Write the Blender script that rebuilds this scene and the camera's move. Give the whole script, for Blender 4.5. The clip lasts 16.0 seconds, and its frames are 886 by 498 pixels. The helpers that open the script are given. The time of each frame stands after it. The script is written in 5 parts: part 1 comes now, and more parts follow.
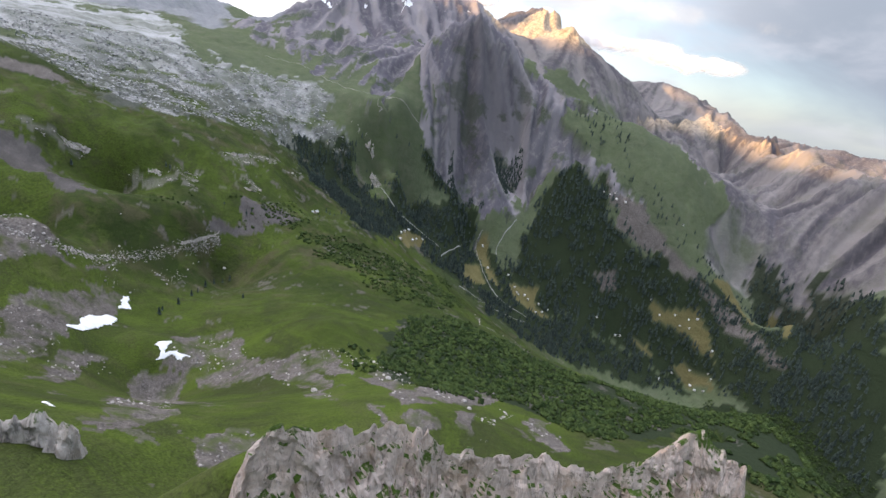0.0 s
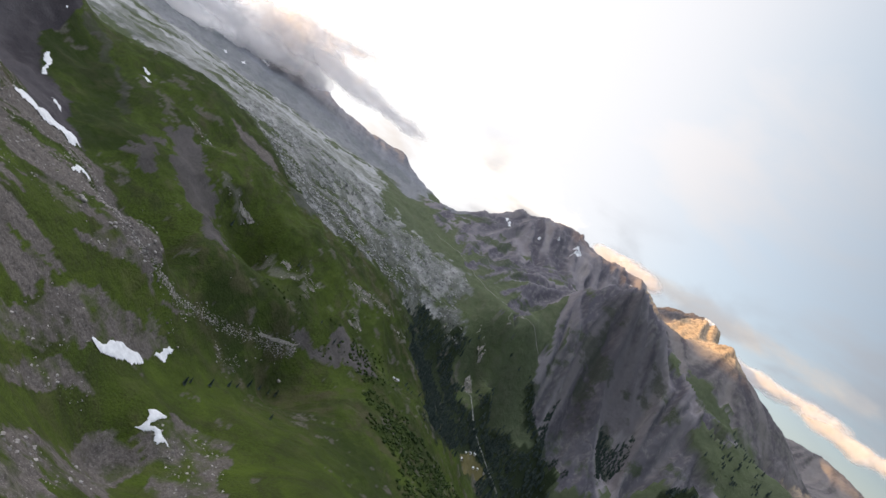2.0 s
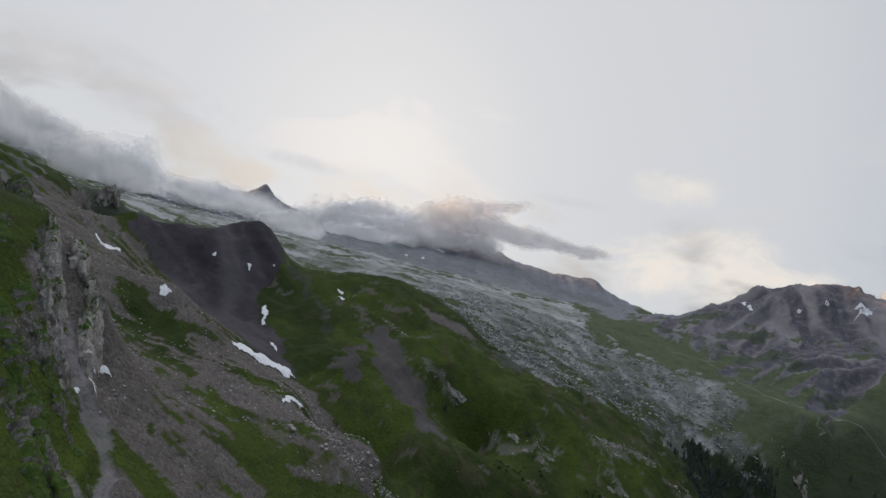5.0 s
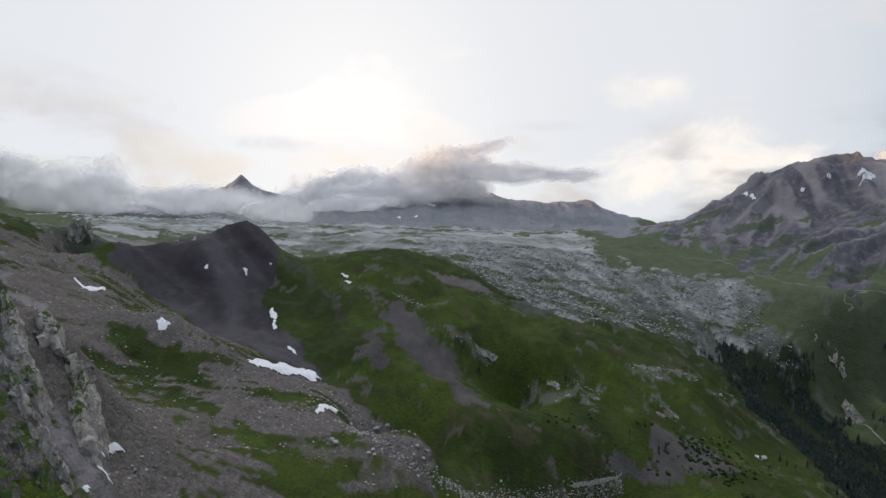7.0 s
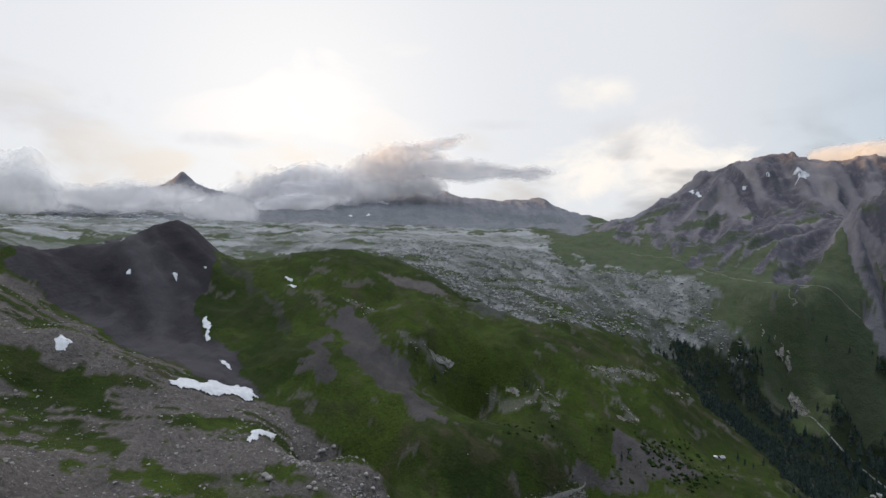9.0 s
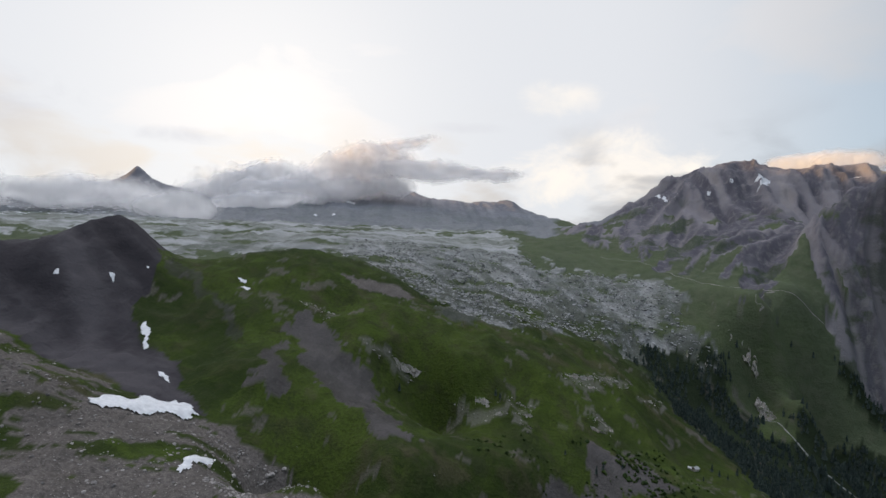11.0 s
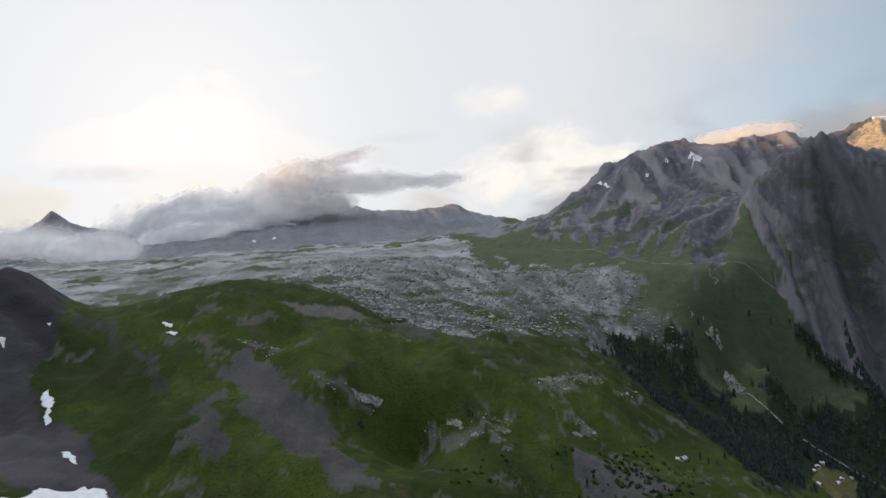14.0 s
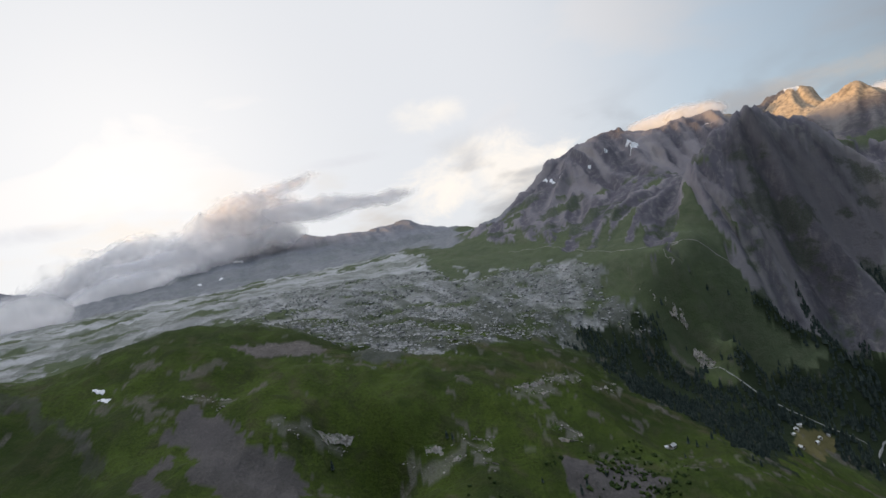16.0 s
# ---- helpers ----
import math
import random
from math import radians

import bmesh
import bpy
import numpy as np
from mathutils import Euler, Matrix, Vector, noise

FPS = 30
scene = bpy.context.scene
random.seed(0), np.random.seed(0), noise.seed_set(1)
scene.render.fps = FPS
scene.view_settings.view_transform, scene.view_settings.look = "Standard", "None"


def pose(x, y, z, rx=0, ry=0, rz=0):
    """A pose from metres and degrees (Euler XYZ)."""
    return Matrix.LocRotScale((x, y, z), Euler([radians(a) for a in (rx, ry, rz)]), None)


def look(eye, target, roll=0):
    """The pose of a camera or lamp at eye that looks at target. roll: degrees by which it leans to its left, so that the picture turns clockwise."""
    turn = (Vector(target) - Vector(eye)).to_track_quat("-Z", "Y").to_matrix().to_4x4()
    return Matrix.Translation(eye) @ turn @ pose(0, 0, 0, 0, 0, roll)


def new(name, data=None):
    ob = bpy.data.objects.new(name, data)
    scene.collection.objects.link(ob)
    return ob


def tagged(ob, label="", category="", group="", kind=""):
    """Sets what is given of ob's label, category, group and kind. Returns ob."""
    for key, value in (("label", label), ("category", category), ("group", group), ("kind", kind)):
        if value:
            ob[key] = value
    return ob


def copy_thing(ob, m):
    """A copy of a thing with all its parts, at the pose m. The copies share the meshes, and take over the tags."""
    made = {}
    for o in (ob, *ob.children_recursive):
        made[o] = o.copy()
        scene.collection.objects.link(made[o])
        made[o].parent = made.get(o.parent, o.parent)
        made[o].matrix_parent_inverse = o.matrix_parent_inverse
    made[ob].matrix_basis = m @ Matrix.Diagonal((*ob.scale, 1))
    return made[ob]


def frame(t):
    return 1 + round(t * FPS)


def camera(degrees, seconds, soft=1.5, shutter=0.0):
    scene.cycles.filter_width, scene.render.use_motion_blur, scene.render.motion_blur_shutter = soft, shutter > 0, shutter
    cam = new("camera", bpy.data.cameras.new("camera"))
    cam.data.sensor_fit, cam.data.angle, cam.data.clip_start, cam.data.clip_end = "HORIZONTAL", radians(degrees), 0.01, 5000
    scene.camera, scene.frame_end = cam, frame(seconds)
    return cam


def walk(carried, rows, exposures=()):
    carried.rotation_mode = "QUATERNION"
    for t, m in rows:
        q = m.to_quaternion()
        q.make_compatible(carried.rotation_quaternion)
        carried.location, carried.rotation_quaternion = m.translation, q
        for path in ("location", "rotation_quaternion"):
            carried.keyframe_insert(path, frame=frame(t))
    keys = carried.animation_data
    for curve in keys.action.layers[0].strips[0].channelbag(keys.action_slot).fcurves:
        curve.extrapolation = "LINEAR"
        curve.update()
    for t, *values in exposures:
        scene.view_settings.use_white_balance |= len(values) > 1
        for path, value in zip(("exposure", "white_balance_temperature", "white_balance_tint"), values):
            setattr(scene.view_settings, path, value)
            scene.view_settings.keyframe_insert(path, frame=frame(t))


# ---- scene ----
# ---- camera ----
cam = camera(84.24, 16.0, soft=1.5)
PATH = [
    (0, -36.4, -179.0, 526.2, 68.59, -10.54, -38.08),
    (0.5, -27.8, -167.4, 518.4, 70.39, -15.00, -33.58),
    (1, -18.3, -156.1, 510.5, 74.41, -25.40, -26.52),
    (1.5, -8.5, -144.6, 503.0, 79.20, -32.20, -20.98),
    (2, 0.4, -132.2, 495.7, 86.24, -35.81, -18.43),
    (2.5, 7.4, -119.6, 490.1, 91.21, -32.61, -15.35),
    (3, 12.3, -107.5, 486.1, 94.20, -30.83, -12.94),
    (3.5, 15.9, -95.8, 483.8, 96.20, -35.15, -8.60),
    (4, 17.9, -85.0, 483.0, 98.64, -38.77, -3.19),
    (4.5, 18.3, -75.0, 483.6, 95.46, -23.48, 5.16),
    (7, 0.9, -36.1, 499.3, 87.10, -2.27, 5.47),
    (7.5, 0.1, -27.5, 499.9, 86.06, 2.91, 3.83),
    (8, -0.1, -18.3, 500.0, 85.79, 0.63, 3.00),
    (8.5, -0.0, -9.0, 500.0, 86.93, -3.54, 1.55),
    (9, -0.0, 0.0, 500.0, 87.10, -2.00, 0.10),
    (9.5, -0.0, 8.5, 499.9, 86.70, -0.74, -1.34),
    (12, 2.0, 50.5, 496.5, 88.02, -3.80, -4.87),
    (12.5, 2.8, 57.8, 496.6, 87.91, 3.08, -7.64),
    (13, 3.7, 64.9, 496.7, 88.66, 3.82, -8.55),
    (13.5, 4.7, 71.9, 496.6, 88.32, 2.88, -9.75),
    (14, 5.9, 79.5, 496.4, 88.40, 3.79, -9.69),
    (14.5, 7.2, 87.2, 496.1, 88.82, 5.25, -8.42),
    (15, 9.4, 94.4, 495.4, 88.92, 7.53, -10.27),
    (15.5, 11.6, 101.2, 494.6, 89.50, 9.70, -11.34),
    (16, 13.5, 107.4, 493.8, 89.41, 11.35, -14.98),
]
walk(cam, [(t, pose(*row)) for t, *row in PATH], [(0.0, 1.18, 6450, 16), (0.5, 1.06, 6450, 16), (1.0, 0.75, 6500, 15), (2.0, 0.42, 6600, 14), (3.0, 0.06, 6600, 13), (4.0, -0.24, 6500, 12), (4.6, -0.26, 6450, 12), (7.0, 0.06, 6400, 12), (16.0, 0.06, 6400, 12)])

# ---- sky, sun ----
scene.cycles.transparent_max_bounces = 40   # clouds lie behind one another
SUN_AZIMUTH, SUN_ELEVATION = radians(-90), radians(8.0)   # from +y towards +x
SUN_WAY = Vector((math.sin(SUN_AZIMUTH) * math.cos(SUN_ELEVATION), math.cos(SUN_AZIMUTH) * math.cos(SUN_ELEVATION), math.sin(SUN_ELEVATION)))
GLOW_WAY = Vector((-0.28, 0.94, 0.20)).normalized()   # where the thin cloud is brightest, above the sun
sun = new("sun", bpy.data.lights.new("sun", "SUN"))
sun.data.energy, sun.data.angle, sun.data.color = 5.0, radians(0.6), (1.0, 0.59, 0.21)
sun.matrix_world = look(SUN_WAY * 100, (0, 0, 0))


class Nodes:
    """Short way to write node trees."""

    def __init__(self, tree):
        self.tree = tree
        tree.nodes.clear()

    def add(self, kind, **values):
        node = self.tree.nodes.new(kind)
        for key, value in values.items():
            if key.startswith("in_"):
                self.put(node.inputs[int(key[3:])], value)
            else:
                setattr(node, key, value)
        return node

    def put(self, socket, value):
        if isinstance(value, bpy.types.NodeSocket):
            self.tree.links.new(value, socket)
        else:
            socket.default_value = value

    def math(self, op, a, b=0.0, c=0.0, clamp=False):
        node = self.add("ShaderNodeMath", operation=op, use_clamp=clamp)
        for socket, value in zip(node.inputs, (a, b, c)):
            self.put(socket, value)
        return node.outputs[0]

    def vec(self, op, a, b=(0, 0, 0)):
        node = self.add("ShaderNodeVectorMath", operation=op)
        self.put(node.inputs[0], a)
        self.put(node.inputs[1], b)
        return node

    def mix(self, fac, a, b):
        node = self.add("ShaderNodeMix", data_type="RGBA")
        self.put(node.inputs[0], fac)
        self.put(node.inputs[6], a)
        self.put(node.inputs[7], b)
        return node.outputs[2]

    def noise(self, vector, scale, detail=4.0, rough=0.55, warp=0.0):
        node = self.add("ShaderNodeTexNoise")
        self.put(node.inputs["Vector"], vector)
        for key, value in (("Scale", scale), ("Detail", detail), ("Roughness", rough), ("Distortion", warp)):
            node.inputs[key].default_value = value
        return node.outputs[0]

    def ramp(self, value, lo, hi, a=0.0, b=1.0):
        node = self.add("ShaderNodeMapRange", interpolation_type="SMOOTHSTEP")
        for socket, v in zip(node.inputs, (value, lo, hi, a, b)):
            self.put(socket, v)
        return node.outputs[0]


def rgb(r, g, b):
    return (r, g, b, 1.0)


CREAM, DIM = (1.02, 0.95, 0.84), (0.66, 0.66, 0.69)
SKY_CLOUDS = [
    ((0.26, 0.93, 0.255), 0.07, 0.035, 0.7, CREAM),
    ((0.36, 0.92, 0.125), 0.16, 0.065, 0.9, CREAM),
    ((0.43, 0.90, 0.13), 0.10, 0.06, 0.6, CREAM),
    ((0.24, 0.96, 0.10), 0.10, 0.04, 0.8, CREAM),
    ((-0.40, 0.90, 0.14), 0.08, 0.016, 0.5, DIM),
    ((-0.66, 0.74, 0.17), 0.14, 0.05, 0.6, DIM),
    ((0.10, 0.98, 0.20), 0.09, 0.012, 0.35, DIM),
    ((0.80, 0.58, 0.14), 0.22, 0.02, 0.7, (0.55, 0.49, 0.42)),
]


def make_sky():
    world = bpy.data.worlds.new("sky")
    scene.world = world
    world.use_nodes = True
    n = Nodes(world.node_tree)
    way = n.add("ShaderNodeTexCoord").outputs["Generated"]
    sky = n.add("ShaderNodeTexSky", sky_type="NISHITA", sun_disc=False, sun_elevation=SUN_ELEVATION, sun_rotation=SUN_AZIMUTH, altitude=2000.0, air_density=1.0, dust_density=1.5)
    clear = n.vec("MULTIPLY", sky.outputs[0], (0.03, 0.03, 0.03)).outputs[0]
    split = n.add("ShaderNodeSeparateXYZ", in_0=way)
    up = split.outputs[2]
    # thin high cloud, drawn out along the horizon
    flat = n.vec("MULTIPLY", way, (1.0, 1.0, 2.6)).outputs[0]
    veil = n.ramp(n.noise(flat, 1.9, 6.0, 0.52, 0.5), 0.36, 0.66)
    near_sun = n.math("MAXIMUM", n.vec("DOT_PRODUCT", way, tuple(GLOW_WAY)).outputs[1], 0.0)
    wide = n.ramp(n.vec("DOT_PRODUCT", way, tuple(GLOW_WAY)).outputs[1], 0.0, 0.85)
    tight = n.math("POWER", near_sun, 22.0)
    grey = n.mix(wide, rgb(0.190, 0.222, 0.257), rgb(0.78, 0.785, 0.79))
    grey = n.mix(n.math("MULTIPLY", tight, 0.85), grey, rgb(1.06, 1.02, 0.96))
    blue = n.mix(wide, rgb(0.150, 0.196, 0.237), rgb(0.60, 0.67, 0.72))
    blue = n.vec("ADD", blue, clear).outputs[0]
    cover = n.math("MAXIMUM", veil, n.ramp(wide, 0.55, 1.0, 0.0, 0.8), clamp=True)
    colour = n.mix(cover, blue, grey)
    # single soft clouds: way, half width, half height, strength, colour
    for (x, y, z), wide_by, high_by, amount, tint in SKY_CLOUDS:
        middle = Vector((x, y, z)).normalized()
        side = middle.cross(Vector((0, 0, 1))).normalized()
        over = side.cross(middle)
        ragged = n.math("MULTIPLY", n.math("SUBTRACT", n.noise(n.vec("MULTIPLY", way, (1.0, 1.0, 1.7)).outputs[0], 8.0, 9.0, 0.62, 0.5), 0.5), 5.0)
        u = n.math("DIVIDE", n.vec("DOT_PRODUCT", way, tuple(side)).outputs[1], wide_by)
        v = n.math("DIVIDE", n.vec("DOT_PRODUCT", n.vec("SUBTRACT", way, tuple(middle)).outputs[0], tuple(over)).outputs[1], high_by)
        reach = n.math("ADD", n.math("ADD", n.math("MULTIPLY", u, u), n.math("MULTIPLY", v, v)), ragged)
        front = n.ramp(n.vec("DOT_PRODUCT", way, tuple(middle)).outputs[1], 0.5, 0.7)
        colour = n.mix(n.math("MULTIPLY", n.math("MULTIPLY", n.ramp(reach, 1.6, -0.7), amount), front), colour, rgb(*tint))
    # billows low over the ranges
    low = n.math("MULTIPLY", n.ramp(up, 0.26, 0.06), n.ramp(up, -0.02, 0.02))
    puff = n.ramp(n.noise(n.vec("MULTIPLY", way, (1.0, 1.0, 2.2)).outputs[0], 5.5, 6.0, 0.5, 0.3), 0.46, 0.66)
    puff = n.math("MULTIPLY", n.math("MULTIPLY", puff, low), 0.8)
    warm = n.mix(n.math("POWER", near_sun, 7.0), rgb(0.33, 0.35, 0.38), rgb(0.98, 0.88, 0.74))
    colour = n.mix(puff, colour, warm)
    # an overcast sky is brighter overhead
    high = n.ramp(up, 0.68, 1.0, 1.0, 6.2)
    colour = n.vec("SCALE", colour)
    n.put(colour.inputs[3], high)
    colour = n.mix(n.ramp(up, 0.50, 0.95), colour.outputs[0], n.vec("MULTIPLY", colour.outputs[0], (1.09, 1.0, 0.98)).outputs[0])
    # below the horizon: dim land
    colour = n.mix(n.ramp(up, -0.02, -0.12), colour, rgb(0.10, 0.12, 0.10))
    back = n.add("ShaderNodeBackground", in_0=colour, in_1=1.0)
    out = n.add("ShaderNodeOutputWorld")
    n.tree.links.new(back.outputs[0], out.inputs[0])


make_sky()

# ---- materials ----
def material(name):
    m = bpy.data.materials.new(name)
    m.use_nodes = True
    return m, Nodes(m.node_tree)


def finish(n, colour, rough=0.95, bump=None, strength=0.5, distance=1.0, specular=0.2):
    bsdf = n.add("ShaderNodeBsdfPrincipled")
    n.put(bsdf.inputs["Base Color"], colour)
    n.put(bsdf.inputs["Roughness"], rough)
    n.put(bsdf.inputs["Specular IOR Level"], specular)
    if bump is not None:
        b = n.add("ShaderNodeBump")
        b.inputs["Strength"].default_value, b.inputs["Distance"].default_value = strength, distance
        n.put(b.inputs["Height"], bump)
        n.put(bsdf.inputs["Normal"], b.outputs[0])
    out = n.add("ShaderNodeOutputMaterial")
    n.tree.links.new(bsdf.outputs[0], out.inputs[0])
    return bsdf


def ground_material():
    m, n = material("alpine_ground")
    at = n.add("ShaderNodeTexCoord").outputs["Object"]
    one = n.add("ShaderNodeSeparateColor", in_0=n.add("ShaderNodeAttribute", attribute_name="zone_a").outputs[0]).outputs
    two = n.add("ShaderNodeSeparateColor", in_0=n.add("ShaderNodeAttribute", attribute_name="zone_b").outputs[0]).outputs
    karst, shale, scree = one[0], one[1], one[2]
    crag, wood, dry = two[0], two[1], two[2]
    three = n.add("ShaderNodeSeparateColor", in_0=n.add("ShaderNodeAttribute", attribute_name="zone_c").outputs[0]).outputs
    pale, ledge, gold = three[0], three[1], three[2]
    four = n.add("ShaderNodeSeparateColor", in_0=n.add("ShaderNodeAttribute", attribute_name="zone_d").outputs[0]).outputs
    streak, thread, crown = four[0], four[1], four[2]
    big = n.noise(at, 0.008, 5.0, 0.55)
    mid = n.noise(at, 0.05, 6.0, 0.6)
    fine = n.noise(at, 0.4, 5.0, 0.65)
    grain = n.noise(at, 1.15, 5.0, 0.72)
    # turf
    turf = n.mix(n.ramp(big, 0.35, 0.65), rgb(0.022, 0.035, 0.008), rgb(0.058, 0.083, 0.014))
    turf = n.mix(n.ramp(mid, 0.48, 0.74, 0.0, 0.7), turf, rgb(0.058, 0.058, 0.026))
    turf = n.mix(n.ramp(fine, 0.38, 0.66, 0.0, 0.6), turf, rgb(0.022, 0.036, 0.009))
    patch = n.noise(at, 0.022, 7.0, 0.68, 0.8)
    turf = n.mix(n.ramp(patch, 0.50, 0.64, 0.0, 0.6), turf, rgb(0.030, 0.036, 0.016))
    turf = n.mix(n.ramp(patch, 0.46, 0.34, 0.0, 0.5), turf, rgb(0.066, 0.098, 0.016))
    turf = n.mix(n.math("MULTIPLY", n.ramp(thread, 0.62, 0.9), n.ramp(mid, 0.40, 0.62, 0.0, 0.65)), turf, rgb(0.070, 0.062, 0.036))
    turf = n.mix(n.math("MULTIPLY", n.ramp(thread, 0.40, 0.12), n.ramp(mid, 0.55, 0.38, 0.1, 0.55)), turf, rgb(0.019, 0.028, 0.009))
    turf = n.mix(n.ramp(grain, 0.50, 0.64, 0.0, 0.6), turf, rgb(0.016, 0.026, 0.007))
    turf = n.mix(n.ramp(grain, 0.44, 0.34, 0.0, 0.45), turf, rgb(0.085, 0.105, 0.028))
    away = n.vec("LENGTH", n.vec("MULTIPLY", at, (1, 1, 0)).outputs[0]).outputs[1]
    # distance haze on far turf, put into its colour as paler grey-green
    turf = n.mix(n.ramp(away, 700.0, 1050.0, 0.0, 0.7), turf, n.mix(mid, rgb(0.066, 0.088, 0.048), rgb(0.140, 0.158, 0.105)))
    turf = n.mix(n.ramp(away, 380.0, 180.0, 0.0, 0.4), turf, n.mix(n.ramp(n.math("ADD", n.math("MULTIPLY", patch, 0.5), n.math("MULTIPLY", grain, 0.5)), 0.42, 0.58), rgb(0.082, 0.118, 0.016), rgb(0.040, 0.050, 0.014)))
    # pale limestone
    lime = n.mix(n.ramp(fine, 0.3, 0.7), rgb(0.125, 0.128, 0.128), rgb(0.305, 0.308, 0.306))
    cracks = n.ramp(n.noise(at, 0.06, 9.0, 0.72, 0.6), 0.48, 0.60)
    lime = n.mix(n.math("MULTIPLY", cracks, 0.8), lime, rgb(0.055, 0.062, 0.045))
    beds = n.ramp(n.noise(n.vec("MULTIPLY", at, (0.012, 0.05, 0.02)).outputs[0], 1.0, 6.0, 0.6, 0.5), 0.42, 0.62)
    lime = n.mix(n.math("MULTIPLY", beds, 0.45), lime, rgb(0.10, 0.112, 0.085))
    crack = n.add("ShaderNodeTexVoronoi", feature="DISTANCE_TO_EDGE")
    n.put(crack.inputs["Vector"], n.vec("ADD", n.vec("MULTIPLY", at, (1.0, 1.7, 1.0)).outputs[0], n.vec("SCALE", n.add("ShaderNodeTexNoise", in_0=at).outputs[1]).outputs[0]).outputs[0])
    crack.inputs["Scale"].default_value = 0.075
    joint = n.math("MULTIPLY", n.ramp(crack.outputs[0], 0.16, 0.03), n.ramp(mid, 0.35, 0.6, 0.15, 0.65))
    lime = n.mix(joint, lime, rgb(0.050, 0.056, 0.042))
    torn = n.math("ADD", n.math("MULTIPLY", thread, 0.55), n.math("MULTIPLY", n.noise(at, 0.11, 8.0, 0.7, 0.4), 0.6))
    lime = n.mix(n.ramp(torn, 0.535, 0.60, 0.0, 0.85), lime, rgb(0.060, 0.066, 0.050))
    lime = n.mix(n.ramp(torn, 0.50, 0.40, 0.0, 0.5), lime, rgb(0.34, 0.335, 0.325))
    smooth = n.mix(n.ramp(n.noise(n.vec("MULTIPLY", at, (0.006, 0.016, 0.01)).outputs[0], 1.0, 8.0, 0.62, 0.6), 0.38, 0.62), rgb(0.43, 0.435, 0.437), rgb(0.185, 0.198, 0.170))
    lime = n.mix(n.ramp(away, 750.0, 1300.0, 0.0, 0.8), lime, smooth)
    # dark slate
    runs = n.noise(n.vec("MULTIPLY", at, (0.075, 0.075, 0.018)).outputs[0], 1.0, 7.0, 0.62, 0.4)
    flow = n.math("ADD", n.math("MULTIPLY", thread, 0.6), n.math("MULTIPLY", runs, 0.45))
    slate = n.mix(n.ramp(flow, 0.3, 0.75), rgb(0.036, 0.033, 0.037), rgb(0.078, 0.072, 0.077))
    # scree
    rubble = n.mix(n.ramp(fine, 0.3, 0.7), rgb(0.072, 0.064, 0.059), rgb(0.165, 0.147, 0.134))
    rubble = n.mix(n.ramp(mid, 0.35, 0.7, 0.0, 0.6), rubble, rgb(0.078, 0.070, 0.062))
    rubble = n.mix(n.ramp(grain, 0.55, 0.66, 0.0, 0.6), rubble, rgb(0.30, 0.275, 0.255))
    rubble = n.mix(n.ramp(grain, 0.44, 0.35, 0.0, 0.6), rubble, rgb(0.048, 0.044, 0.040))
    # summit rock, streaked down the fall of the faces
    wide = n.noise(n.vec("MULTIPLY", at, (0.018, 0.018, 0.006)).outputs[0], 1.0, 6.0, 0.58, 0.6)
    washed = n.math("ADD", n.math("MULTIPLY", streak, 0.55), n.math("ADD", n.math("MULTIPLY", thread, 0.2), n.math("MULTIPLY", wide, 0.3)))
    rock = n.mix(n.ramp(washed, 0.41, 0.64), rgb(0.102, 0.097, 0.115), rgb(0.215, 0.200, 0.214))
    rock = n.mix(n.ramp(runs, 0.46, 0.70, 0.0, 0.6), rock, rgb(0.235, 0.217, 0.213))
    rock = n.mix(n.math("MULTIPLY", n.ramp(thread, 0.75, 1.0), n.ramp(fine, 0.3, 0.6, 0.2, 0.55)), rock, rgb(0.275, 0.250, 0.235))
    moss = n.math("MULTIPLY", n.ramp(n.noise(at, 0.011, 6.0, 0.6), 0.52, 0.60), n.ramp(fine, 0.3, 0.6, 0.4, 0.85))
    height_z = n.add("ShaderNodeSeparateXYZ", in_0=at).outputs[2]
    moss = n.math("MULTIPLY", moss, n.ramp(height_z, 640.0, 540.0))
    rock = n.mix(moss, rock, rgb(0.050, 0.070, 0.032))
    # haze on the far range, put into the rock colour as pale blue-grey
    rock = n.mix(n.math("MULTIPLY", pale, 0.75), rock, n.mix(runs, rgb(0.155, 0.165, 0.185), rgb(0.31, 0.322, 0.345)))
    rock = n.mix(n.math("MULTIPLY", gold, 0.8), rock, n.mix(n.ramp(n.math("ADD", n.math("MULTIPLY", streak, 0.5), n.math("MULTIPLY", runs, 0.5)), 0.32, 0.68), rgb(0.075, 0.070, 0.078), rgb(0.20, 0.183, 0.175)))
    # low sun on the crests, put into the colour as warmer, brighter rock
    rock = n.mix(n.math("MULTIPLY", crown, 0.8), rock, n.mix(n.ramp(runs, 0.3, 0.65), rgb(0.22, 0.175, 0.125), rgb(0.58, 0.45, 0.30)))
    rubble = n.mix(n.math("MULTIPLY", ledge, 0.7), rubble, n.mix(fine, rgb(0.11, 0.102, 0.095), rgb(0.34, 0.32, 0.30)))
    floor = n.mix(fine, rgb(0.014, 0.020, 0.011), rgb(0.030, 0.043, 0.020))
    hay = n.mix(mid, rgb(0.085, 0.085, 0.032), rgb(0.15, 0.125, 0.06))
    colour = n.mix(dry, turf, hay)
    colour = n.mix(wood, colour, floor)
    colour = n.mix(scree, colour, rubble)
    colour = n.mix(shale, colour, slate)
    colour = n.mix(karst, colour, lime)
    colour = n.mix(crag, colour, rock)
    height = n.math("ADD", n.math("MULTIPLY", mid, 5.0), n.math("MULTIPLY", fine, 1.0))
    finish(n, colour, 0.95, height, 0.8, 1.0, 0.1)
    return m


